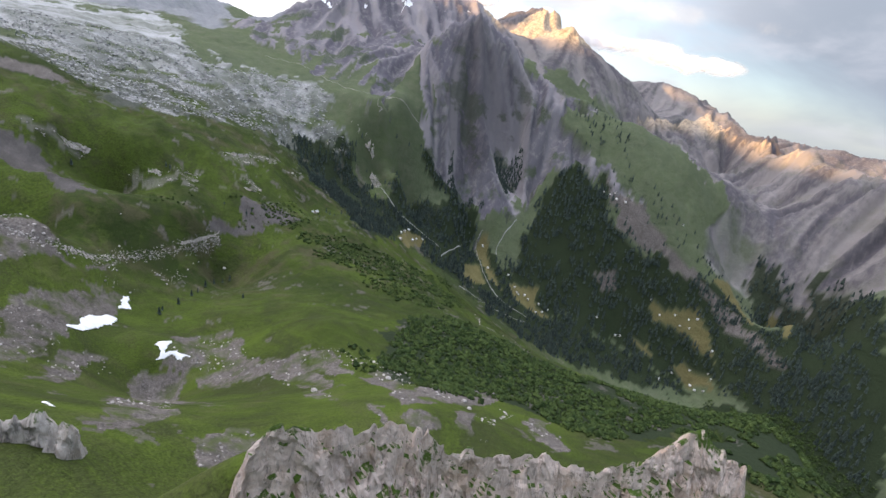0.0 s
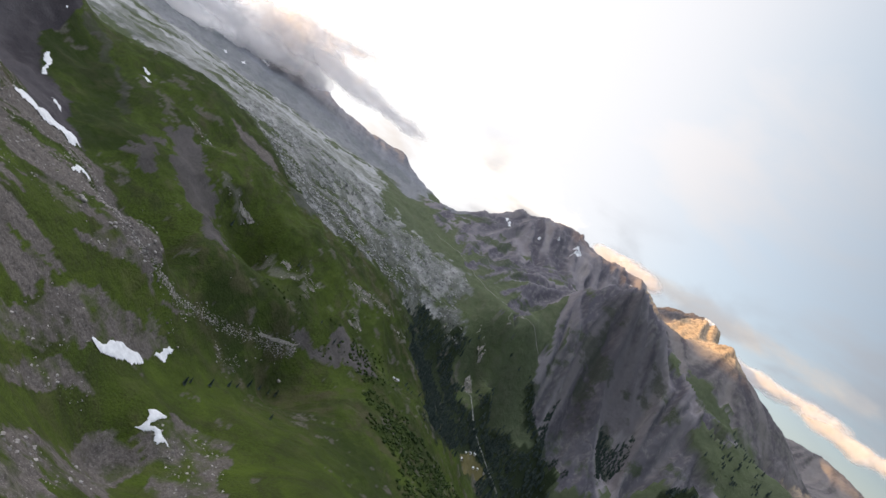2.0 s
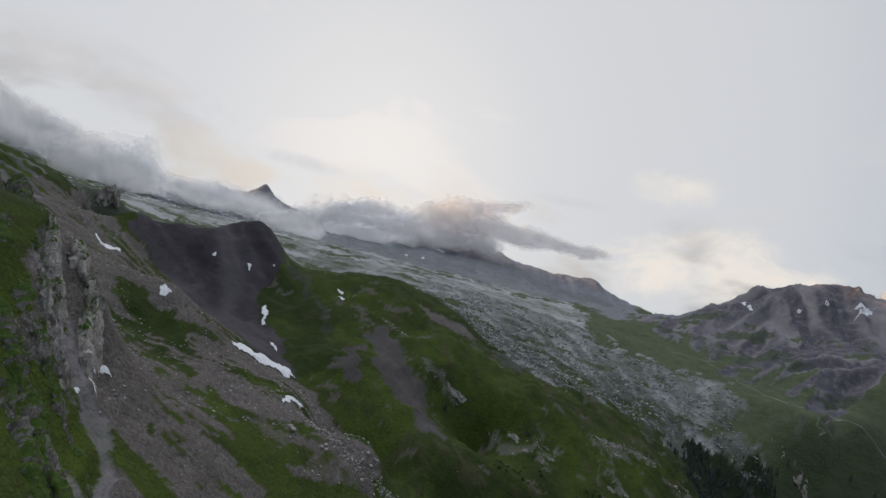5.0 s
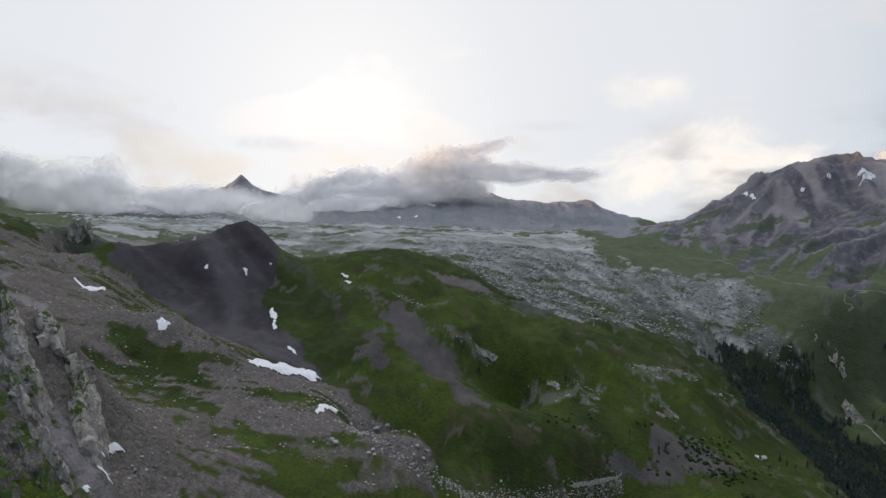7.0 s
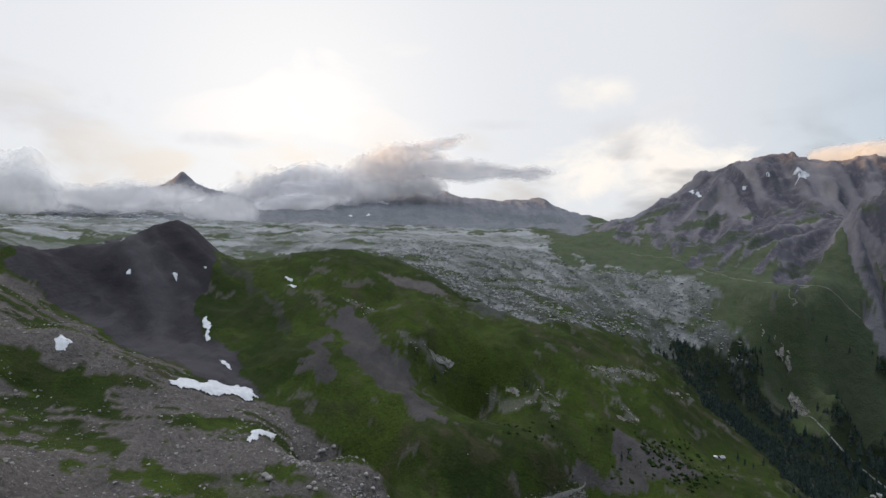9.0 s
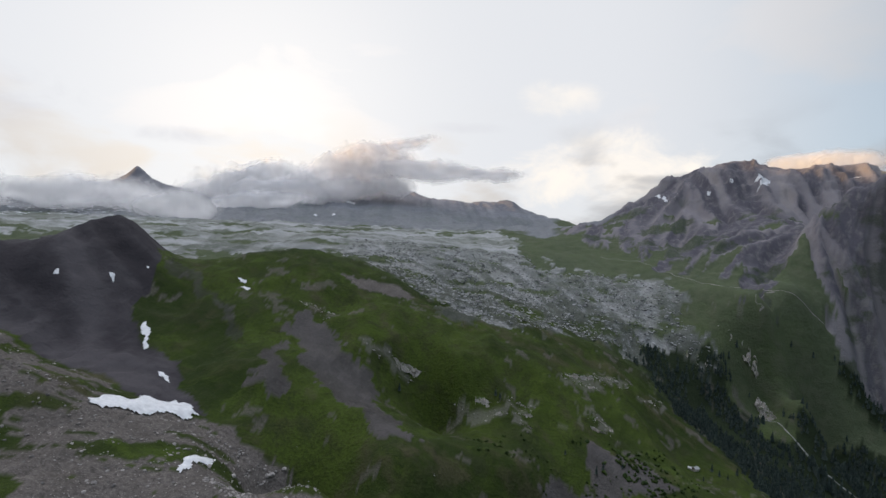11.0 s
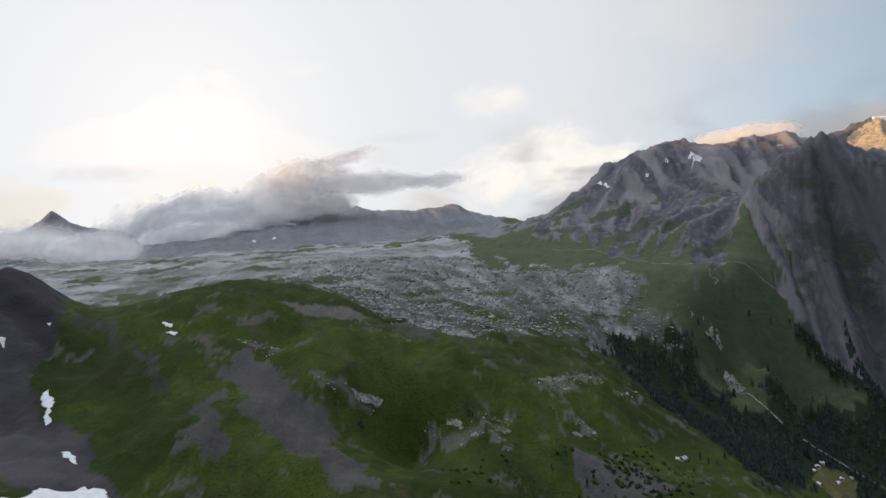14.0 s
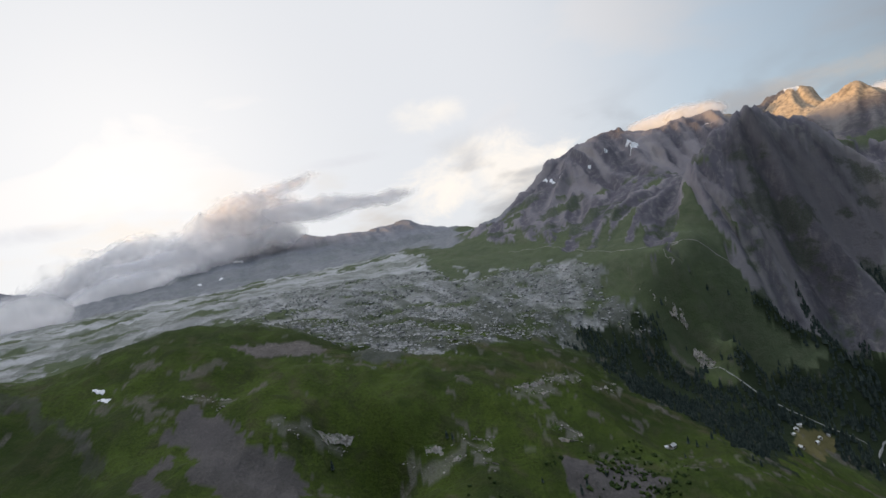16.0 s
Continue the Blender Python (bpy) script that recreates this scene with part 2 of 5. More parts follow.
GROUND = ground_material()

# ---- map: crests, slopes and floors as lines of (x, y, height) ----
LANDFORMS = {
    "dark_hill_crest": [(-436, 481, 464), (-428, 526, 463), (-425, 580, 463), (-404, 631, 472), (-367, 680, 502), (-307, 693, 446), (-272, 685, 439)],
    "dark_hill_foot": [(-357, 473, 406), (-300, 470, 381), (-235, 493, 375), (-264, 597, 406), (-382, 456, 422)],
    "green_hill_crest": [(-215, 706, 448), (-158, 742, 453), (-81, 753, 442), (-19, 726, 423), (38, 670, 390), (139, 663, 370), (240, 684, 351), (333, 747, 310)],
    "green_hill_flank": [(-183, 563, 400), (-114, 545, 380), (-18, 554, 368), (-37, 424, 353), (-114, 448, 369), (52, 535, 344), (151, 583, 354), (73, 490, 313), (-6, 368, 343), (211, 556, 323), (91, 410, 313)],
    "hut_terrace": [(303, 510, 261), (312, 591, 291), (346, 480, 255), (314, 669, 322), (171, 440, 281)],
    "karst_lower": [(79, 871, 399), (171, 877, 391), (275, 847, 369), (359, 810, 340), (447, 837, 357), (186, 725, 369), (468, 786, 331)],
    "karst_upper": [(-732, 1309, 475), (-465, 1320, 479), (-189, 1134, 463), (-78, 1498, 487), (43, 1048, 450), (238, 1430, 495), (278, 1114, 442), (-1004, 1371, 468), (-1208, 1334, 469), (-355, 1662, 492)],
    "pass_meadow": [(395, 1343, 486), (455, 1429, 511), (434, 1117, 440), (485, 1007, 426), (533, 889, 413), (575, 794, 397)],
    "far_range": [(-2281, 2520, 580), (-2008, 2618, 587), (-1732, 2805, 656), (-1083, 2795, 629), (-819, 2878, 719), (-557, 2890, 703), (-289, 2881, 662), (-74, 2821, 718), (138, 2793, 643), (313, 2779, 639), (534, 2773, 669), (643, 2620, 601), (786, 2477, 559)],
    "far_range_foot": [(-419, 1956, 513), (-102, 1947, 508), (194, 1789, 517), (407, 1650, 513), (-1026, 1833, 505), (-1426, 1805, 502)],
    "horn": [(-2021, 3777, 842), (-2098, 3722, 738), (-1919, 3817, 743), (-2291, 3577, 634), (-1651, 3913, 668)],
    "west_summit_crest": [(530, 1467, 527), (691, 1529, 608), (807, 1557, 690), (913, 1561, 724), (1064, 1541, 766), (1096, 1474, 719)],
    "west_summit_crest_b": [(1169, 1507, 733), (1237, 1446, 746), (1279, 1339, 731)],
    "west_summit_face": [(654, 1272, 531), (796, 1242, 561), (864, 1129, 557), (862, 998, 553), (622, 999, 456), (648, 878, 431), (781, 869, 481)],
    "tower_crest": [(928, 920, 641), (908, 958, 624), (855, 959, 594), (982, 908, 620)],
    "tower_ridge": [(1033, 863, 575), (1126, 791, 504), (1215, 706, 482), (1331, 595, 446), (1433, 477, 412), (1517, 350, 331)],
    "tower_face": [(811, 864, 470), (870, 807, 404), (741, 793, 359), (985, 793, 409), (850, 766, 340), (834, 725, 273), (846, 649, 210), (777, 744, 270), (717, 665, 180), (716, 772, 318), (973, 692, 265), (652, 816, 416), (597, 827, 404)],
    "spur": [(1048, 625, 325), (1113, 574, 319), (1177, 450, 262), (1226, 335, 191), (1290, 220, 124), (1318, 121, 62)],
    "valley_floor": [(598, 601, 141), (788, 631, 95), (756, 505, 45), (866, 435, 5), (1029, 309, -45), (1131, 150, -100), (1375, 32, -150)],
    "gorge": [(373, 746, 294), (436, 714, 245), (553, 738, 230), (629, 724, 165), (482, 769, 318), (588, 711, 275)],
    "golden_peak": [(2250, 1920, 812), (2217, 1881, 839), (2190, 1800, 832), (2161, 1712, 835), (2080, 1620, 800), (1876, 1439, 706), (1700, 1250, 712), (1667, 1208, 738), (1645, 1160, 728), (1624, 1104, 672), (1632, 1029, 644), (1805, 955, 569)],
    # unseen range, added to hold the sun off the lower golden wall
    "hidden_range": [(1300, 2350, 500), (1700, 2400, 500), (2100, 2300, 480), (2450, 2000, 450)],
    "golden_peak_foot": [(1594, 1325, 641), (1440, 1117, 588), (1457, 1039, 576), (1771, 1499, 685), (1696, 841, 414), (1862, 741, 398), (2013, 639, 357)],
    "golden_wall": [(2287, 1221, 589), (2517, 1220, 611), (2512, 1011, 577), (2345, 767, 528), (2161, 538, 501), (1982, 369, 481), (1845, 248, 444), (1783, 205, 448), (1659, 26, 442), (1569, -166, 425)],
    "golden_wall_foot": [(2017, 614, 299), (2077, 608, 351), (1897, 439, 331), (1760, 319, 294), (1698, 275, 298), (1575, 96, 292), (1482, 173, 182), (1405, 237, 112), (1485, -95, 275), (1392, -19, 165), (1315, 45, 95)],
    "near_meadow": [(62, 83, 303), (133, 123, 315), (16, 144, 268), (25, 175, 290), (62, 194, 270), (7, 237, 283), (121, 376, 228), (33, 521, 284), (-117, 230, 368), (103, 161, 292), (88, 220, 279), (233, 211, 274), (196, 332, 274), (166, 106, 300), (284, 432, 270), (-61, 333, 269), (43, 332, 274), (62, -23, 364), (101, -37, 363)],
    "near_wood": [(285, 165, 270), (304, 112, 270), (331, 70, 263), (340, 9, 266), (223, 46, 292), (366, -40, 275), (229, -34, 304), (402, -79, 279), (436, -114, 289), (283, -55, 293)],
    "scree_slope": [(-53, 313, 344), (-111, 321, 353), (-109, 335, 346), (-142, 394, 349), (-244, 386, 389), (-291, 371, 399), (-179, 427, 362), (-252, 332, 419), (-465, 481, 429), (-351, 393, 427), (-234, 271, 398), (-149, 142, 408), (-157, 194, 390), (-124, 158, 380), (-107, 186, 367), (-206, 201, 401)],
    "left_buttress": [(-490, 517, 479), (-496, 456, 474), (-500, 423, 480), (-194, 147, 466), (-170, 141, 455), (-161, 144, 436), (-149, 112, 436), (-164, 117, 450), (-131, 108, 409)],
    "near_crest": [(-2, -113, 450), (-16, -107, 445), (-5, -105, 443), (12, -107, 438), (23, -109, 438), (30, -116, 432), (44, -123, 429), (58, -128, 428), (68, -138, 425), (79, -142, 427), (101, -147, 433), (108, -162, 427), (-43, -45, 414)],
    "near_crest_foot": [(-25, -118, 405), (-14, -116, 403), (3, -118, 398), (14, -120, 398), (21, -127, 392), (35, -134, 389), (49, -139, 388), (59, -149, 385), (70, -153, 387), (92, -158, 393), (99, -173, 387)],
    "behind": [(-36, -200, 405), (-36, -300, 400), (60, -220, 400), (-250, -250, 470), (-500, 0, 520), (-700, 300, 560), (250, -300, 330), (600, -200, 50), (1000, -300, -250), (-900, 900, 470), (-36, -900, 350), (-1500, -500, 700), (-2500, 1500, 700), (1000, -1500, -100), (-36, -2500, 300), (3000, -1500, 200), (-3500, -1500, 500), (2600, 400, 150), (3800, 500, 450)],
    # unseen massif, added in the west to keep the sun off all but high crests
    "shade_massif": [(-3300, -700, 1150), (-3300, 0, 1185), (-3300, 400, 1120), (-3300, 700, 1195), (-3300, 950, 1345), (-3300, 1300, 1325), (-3300, 1800, 1390), (-3300, 2200, 930), (-3300, 2700, 720), (-3300, 3200, 660), (-3900, 1300, 1000), (-3980, 1950, 1380), (-3980, 2350, 1280), (-3900, 400, 800), (-2400, 800, 640), (-2400, 2200, 560), (-2400, 0, 620), (-2800, 3000, 560), (-3950, -700, 700)],
    "near_crest_back": [(-8, -81, 407), (20, -81, 400), (38, -90, 394), (66, -102, 390), (87, -116, 389), (116, -136, 389)],
    "far_range_back": [(-2616, 2891, 430), (-1995, 3230, 506), (-956, 3359, 569), (-339, 3379, 512), (162, 3292, 493), (629, 3264, 519), (938, 2954, 409)],
    "horn_back": [(-2210, 4130, 671), (-2098, 4175, 553), (-1806, 4281, 468)],
    "west_summit_crest_back": [(649, 1796, 357), (968, 1868, 474), (1262, 1829, 596)],
    "west_summit_crest_b_back": [(1383, 1784, 563), (1520, 1593, 561)],
    "golden_wall_back": [(2639, 1410, 389), (2883, 1160, 377), (2550, 634, 301), (2242, 302, 244), (2059, 32, 242)],
    "golden_peak_back": [(2446, 2075, 689), (2115, 1621, 562), (1872, 1272, 497), (2071, 1095, 419)],
    "tower_ridge_back": [(1186, 991, 465), (1388, 807, 372), (1622, 540, 302)],
    "tower_crest_back": [(1035, 1026, 551), (955, 1071, 504)],
    "dark_hill_back": [(-456, 611, 394), (-445, 710, 389), (-385, 813, 432), (-327, 823, 391)],
}

# outlines of ground cover on the map
ZONES = {
    "karst": [(-1281, 1414), (-1168, 1731), (-588, 1670), (-80, 1528), (238, 1426), (271, 1168), (259, 1033), (406, 1010), (501, 946), (469, 833), (478, 787), (498, 758), (463, 760), (416, 791), (316, 772), (173, 673), (46, 667), (-10, 734), (-98, 904), (-259, 1003), (-425, 1010), (-342, 667), (-683, 1107), (-732, 926), (-745, 822)],
    "shale": [(-506, 635), (-663, 970), (-651, 1074), (-390, 776), (-336, 787), (-298, 626), (-289, 601), (-281, 555), (-238, 494), (-183, 450), (-140, 393), (-166, 398), (-195, 391), (-241, 423), (-311, 461), (-350, 463), (-390, 466), (-413, 456)],
    "gully_strip": [(-296, 667), (-271, 664), (-185, 568), (-153, 528), (-164, 524), (-211, 585), (-265, 632), (-289, 636)],
    "scar_a": [(-126, 568), (-108, 578), (-75, 545), (-47, 523), (-20, 487), (3, 402), (19, 391), (12, 382), (-6, 377), (-36, 414), (-61, 419), (-72, 466), (-86, 499), (-111, 533)],
    "scar_c": [(-118, 497), (-106, 512), (-93, 451), (-95, 436), (-106, 420), (-119, 438)],
    "scar_b": [(179, 471), (222, 481), (252, 442), (184, 429), (114, 412), (111, 416), (166, 444)],
    "scree": [(-413, 456), (-386, 461), (-345, 456), (-302, 447), (-227, 398), (-191, 384), (-139, 389), (-106, 373), (-77, 379), (-40, 304), (-27, 292), (-130, 211), (-147, 175), (-151, 165)],
    "turf_a": [(-272, 299), (-254, 303), (-226, 308), (-207, 297), (-183, 281), (-204, 277), (-227, 278), (-252, 278)],
    "turf_b": [(-234, 265), (-206, 260), (-171, 245), (-159, 232), (-186, 234), (-217, 248)],
    "turf_d": [(-152, 243), (-126, 241), (-106, 256), (-81, 253), (-103, 235), (-118, 227), (-142, 230)],
    "band_a": [(-123, 604), (-106, 607), (-77, 591), (-84, 580), (-109, 587)],
    "band_b": [(-50, 547), (-31, 549), (8, 553), (23, 549), (15, 543), (-11, 538), (-36, 534)],
    "band_c": [(53, 524), (75, 518), (130, 517), (137, 511), (125, 492), (102, 494), (73, 498), (57, 512)],
    "band_d": [(117, 498), (129, 477), (117, 470), (109, 483)],
    "band_e": [(196, 535), (220, 509), (208, 503), (186, 517)],
    "band_f": [(267, 586), (329, 620), (314, 599), (274, 581)],
    "band_g": [(173, 564), (246, 614), (289, 619), (217, 572), (178, 555)],
    "tan_scar": [(-90, 680), (-50, 696), (-18, 703), (15, 682), (-9, 665), (-40, 665), (-62, 657), (-71, 669)],
    "gorge_wood": [(333, 770), (374, 759), (328, 638), (326, 598), (358, 577), (375, 560), (409, 559), (335, 449), (559, 613), (535, 639), (523, 665), (514, 711), (490, 742), (483, 762), (464, 779), (416, 791)],
    "gorge_wood_b": [(699, 779), (743, 765), (776, 743), (606, 609), (630, 664), (566, 692), (561, 745), (581, 705), (671, 732), (694, 742)],
    "bush_line": [(205, 489), (226, 489), (233, 454), (242, 421), (225, 412), (210, 432), (196, 463)],
    "summit_rock": [(517, 1356), (784, 1495), (995, 1445), (1212, 1286), (932, 910), (983, 892), (832, 781), (787, 798), (746, 829), (624, 850), (659, 963), (606, 977), (622, 1097), (548, 1192)],
    "tower_rock": [(434, 1398), (677, 1403), (942, 910), (1082, 851), (1205, 804), (1203, 671), (1168, 693), (1094, 735), (1030, 662), (891, 630), (830, 632), (805, 716), (739, 744), (639, 783), (558, 800), (622, 1090)],
    "slope_wood": [(1066, 613), (1139, 519), (1123, 459), (1169, 366), (1254, 257), (1310, 166), (1255, 26), (1247, -93), (1223, -112), (1158, 21), (1151, 157), (1006, 328), (886, 426), (848, 540), (896, 576), (974, 607)],
    "valley_wood": [(381, 761), (445, 756), (508, 685), (555, 589), (646, 537), (679, 458), (738, 355), (954, 272), (1124, 143), (1139, 160), (1001, 323), (885, 423), (856, 525), (812, 617), (784, 701), (680, 691), (538, 688), (496, 732)],
    "scrub": [(225, 410), (271, 401), (348, 397), (452, 439), (618, 502), (469, 304), (286, 187), (256, 237), (247, 311), (218, 350)],
    "near_wood": [(253, 154), (285, 165), (323, 131), (352, 86), (378, 31), (1014, 183), (1119, 85), (1158, -19), (1211, -123), (357, -93), (249, -64), (227, -39), (216, -8), (195, 6), (142, 12), (147, 57), (204, 111)],
    "near_bushes": [(127, 89), (159, 94), (142, 57), (116, 49)],
    "meadow_a": [(524, 587), (572, 619), (634, 620), (619, 606), (538, 561)],
    "meadow_b": [(739, 587), (783, 594), (763, 538), (731, 520), (686, 537)],
    "meadow_c": [(809, 630), (829, 620), (811, 572), (797, 508), (780, 537), (795, 598)],
    "meadow_d": [(822, 521), (898, 476), (870, 455), (885, 423), (840, 438), (813, 478)],
    "meadow_e": [(1125, 321), (1148, 281), (1209, 233), (1217, 185), (1189, 129), (1191, 160), (1172, 217), (1122, 283)],
    "meadow_f": [(1273, 236), (1375, 236), (1280, 108), (1274, 92), (1292, 171)],
    "meadow_g": [(1433, 127), (1453, 112), (1272, 38), (1262, 50)],
    "meadow_h": [(1478, 121), (1485, 82), (1458, 40), (1461, 65)],
    "meadow_i": [(1112, 204), (1154, 181), (1167, 132), (1146, 101), (1145, 134), (1126, 185)],
    "meadow_j": [(1070, 297), (1094, 261), (1085, 235), (1071, 264)],
    "pale_belt": [(1123, 459), (1195, 446), (1209, 352), (1259, 265), (1211, 296), (1173, 371), (1136, 421)],
    "pale_belt_b": [(1252, 207), (1279, 162), (1246, 76), (1227, 64), (1245, 147)],
    "rock_isle": [(1033, 425), (1082, 398), (1077, 373), (1036, 388)],
    "golden_rock": [(1728, 951), (2343, 1098), (2140, 516), (1774, 206), (1371, -25), (1490, 55), (1464, 160), (1484, 199), (1497, 250), (1544, 241), (1497, 296), (1474, 373), (1406, 511), (1794, 889)],
    "golden_peak_rock": [(1250, 1500), (1900, 1700), (2600, 1500), (2500, 1000), (1950, 820), (1600, 900), (1400, 1050)],
    "rubble_a": [(-67, 182), (-53, 206), (-7, 255), (23, 278), (9, 248), (-28, 184), (-42, 154), (-59, 107)],
    "rubble_b": [(-52, 70), (-41, 143), (-25, 165), (-6, 165), (-25, 143), (-45, 84)],
    "rubble_c": [(21, 176), (46, 208), (83, 198), (80, 138), (84, 100), (66, 112), (46, 135), (38, 154), (17, 164)],
    "rubble_d": [(-26, -20), (-22, 53), (7, 164), (38, 154), (33, 139), (-8, -5), (-19, -19)],
    "rubble_e": [(-75, 265), (-57, 276), (-33, 282), (-22, 277), (19, 321), (-15, 276), (-37, 268), (-71, 230)],
    "rubble_f": [(73, 125), (119, 91), (120, 58), (99, 64), (73, 9), (63, 13), (78, 84)],
    "rubble_g": [(116, 49), (139, 38), (138, 6), (223, 14), (199, -2), (94, -24), (120, 17)],
    "rubble_h": [(86, -10), (83, -37), (79, -37), (80, -15)],
    "rubble_i": [(89, -34), (104, -38), (102, -51), (90, -55), (89, -46)],
    "rubble_j": [(110, -51), (132, -34), (147, -35), (127, -57), (115, -61)],
    "rubble_k": [(186, -39), (218, -34), (194, -61), (177, -68), (158, -69), (173, -53)],
    "rubble_l": [(-5, -29), (17, -19), (28, -32), (-4, -101), (-5, -40)],
    "boulder_belt": [(-132, 382), (-106, 373), (-77, 379), (-40, 304), (-24, 297), (-54, 269), (-91, 364), (-118, 332)],
    "boulder_field": [(2, 294), (72, 351), (130, 392), (136, 386), (40, 301), (-3, 268)],
    "boulder_field_b": [(74, 129), (120, 94), (152, 50), (227, 18), (222, -14), (147, -50), (150, -16), (127, 28), (100, 65), (78, 84)],
    "turf_stones": [(-102, 405), (-33, 387), (61, 400), (58, 376), (-24, 297), (-77, 379)],
    "far_wood": [(1462, 221), (1476, 153), (1467, 88), (1506, 90), (1481, 8), (1393, -72), (1163, -227), (1139, -174), (1141, -116), (1138, -8), (1166, 49), (1199, -20), (1267, 53)],
    "left_slope": [(-481, 405), (-501, 497), (-408, 447), (-234, 271), (-157, 194), (-122, 156), (-131, 84)],
    "buttress": [(-341, 276), (-322, 283), (-164, 147), (-145, 131), (-128, 116), (-131, 84)],
    "left_wall": [(-2515, 1895), (-2358, 1942), (-458, 390), (-163, 125), (-137, 129), (-84, 94), (-81, 53)],
    "lower_scree": [(-161, 128), (-168, 214), (-66, 199), (-84, 88)],
    "near_wood_b": [(1097, 99), (1127, 11), (1145, -111), (1159, -200), (1151, -225), (313, -160), (300, -140), (318, -110)],
    "karst_back": [(-900, 700), (-560, 1010), (-330, 800), (-370, 690), (-415, 640), (-440, 560), (-450, 480), (-700, 480)],
    "gorge_trees": [(497, 786), (686, 769), (731, 717), (683, 633), (537, 625), (538, 743)],
    "shrubs": [(114, 498), (172, 486), (260, 516), (286, 470), (267, 431), (98, 415), (43, 421)],
    "ridge_trees": [(1381, 887), (1212, 480), (1403, 167), (1239, 9), (1253, 100), (1241, 264), (1167, 420), (1055, 612)],
    "tower_lower": [(742, 835), (934, 873), (1071, 805), (886, 711), (839, 741), (793, 774), (743, 800), (720, 810)],
    "tower_wood": [(730, 754), (809, 746), (862, 689), (771, 652), (707, 660), (703, 722)],
    "tower_wall": [(703, 812), (760, 845), (853, 897), (944, 904), (1018, 865), (1090, 780), (1112, 668), (1149, 555), (1197, 439), (1152, 506), (1096, 588), (1038, 626), (964, 637), (987, 694), (890, 658), (826, 664), (764, 715), (720, 758)],
    "spur_scar": [(1136, 537), (1193, 434), (1227, 329), (1264, 206), (1231, 3), (1221, 20), (1243, 135), (1231, 255), (1177, 381), (1137, 455)],
    "gorge_slope": [(561, 778), (622, 776), (678, 761), (703, 737), (738, 706), (735, 694), (696, 689), (685, 713), (652, 741), (561, 721), (527, 756)],
    "dark_wall": [(909, 919), (925, 895), (1012, 849), (1089, 797), (931, 729), (786, 756), (762, 804), (800, 874), (842, 910)],
    "fleck_field": [(-1879, 1826), (-1864, 2235), (-1163, 2131), (-924, 1728), (-1141, 1355), (-1363, 1315)],
}

# tracks and streams, crags, hamlets
LINES = {
    "road": [(439, 1148), (486, 1089), (509, 1032), (523, 969), (544, 908), (561, 869), (599, 851), (621, 827)],
    "road_on": [(612, 838), (640, 818), (672, 806), (705, 800)],
    "hairpin": [(621, 827), (596, 830), (572, 802), (579, 796), (572, 793), (581, 794)],
    "stream_c": [(819, 633), (802, 626), (781, 565), (768, 521), (775, 479), (816, 433)],
    "stream_d": [(908, 607), (848, 596), (831, 578)],
    "stream_e": [(654, 509), (688, 468), (714, 454), (803, 418)],
    "stream_f": [(753, 629), (673, 593), (643, 572)],
    "stream_g": [(548, 728), (556, 665), (589, 640), (625, 633), (650, 617), (666, 602)],
    "stones": [(-104, 297), (-69, 277), (-40, 275), (-8, 296), (28, 335), (77, 372), (111, 399), (130, 414)],
    "path_a": [(78, 378), (110, 402), (132, 419)],
    "path_b": [(544, 347), (385, 167), (677, 330), (419, 108)],
}
CREST_CRAGS = [
    [(-14, -107, 450), (-8, -108, 454), (-3, -110, 456), (12, -109, 449), (23, -111, 448), (33, -118, 442)],
    [(23, -111, 448), (33, -118, 442), (45, -124, 439), (58, -129, 438), (69, -137, 435), (80, -143, 437)],
    [(69, -137, 435), (80, -143, 437), (100, -148, 443), (113, -163, 434)],
    [(-52, -40, 419), (-43, -45, 423), (-34, -52, 420)],
]
BUTTRESS_RIBS = [
    [(-183, 133), (-170, 124), (-157, 118), (-146, 112)],
    [(-167, 131), (-167, 139), (-163, 140), (-156, 136), (-147, 129), (-136, 124)],
    [(-162, 145), (-154, 139), (-145, 131)],
    [(-160, 111), (-145, 105), (-136, 106), (-129, 106)],
    [(-173, 136), (-169, 141), (-166, 142)],
]
WALL_RIBS = [
    [(-580, 416), (-177, 104), (-144, 97), (-116, 99), (-88, 90)],
    [(-465, 366), (-172, 117), (-154, 117), (-138, 118)],
    [(-168, 92), (-139, 86), (-113, 81), (-84, 71)],
    [(-129, 78), (-108, 73), (-84, 61)],
]
CLIFFS = [
    [(452, 802), (488, 777), (520, 752)],
    [(505, 815), (535, 792), (560, 765)],
    [(545, 752), (560, 722), (563, 700)],
    [(420, 796), (448, 782), (476, 762)],
]
PILLAR = [(-493, 495), (-489, 507), (-478, 516)]
SINGLE_SPRUCES = [(39, 254), (35, 246), (72, 295), (81, 308), (93, 327), (110, 358), (125, 377), (133, 376), (55, 270), (113, 267), (298, 487), (320, 508), (322, 499), (325, 490), (349, 510), (374, 536), (382, 536), (-4, 529), (93, 517), (97, 514), (150, 464), (174, 449), (183, 456), (203, 461)]
BIG_BOULDERS = [(-93, 373), (-88, 373), (-90, 370), (-81, 379), (-108, 315), (-42, 290), (-37, 286), (-43, 282), (-58, 288), (-36, 295), (-103, 255), (-93, 261), (-90, 259), (-102, 338), (-70, 265), (-68, 269), (-66, 265), (18, 336), (81, 351), (90, 367), (98, 377), (130, 389), (78, 34), (131, 34), (160, -10), (151, -23)]
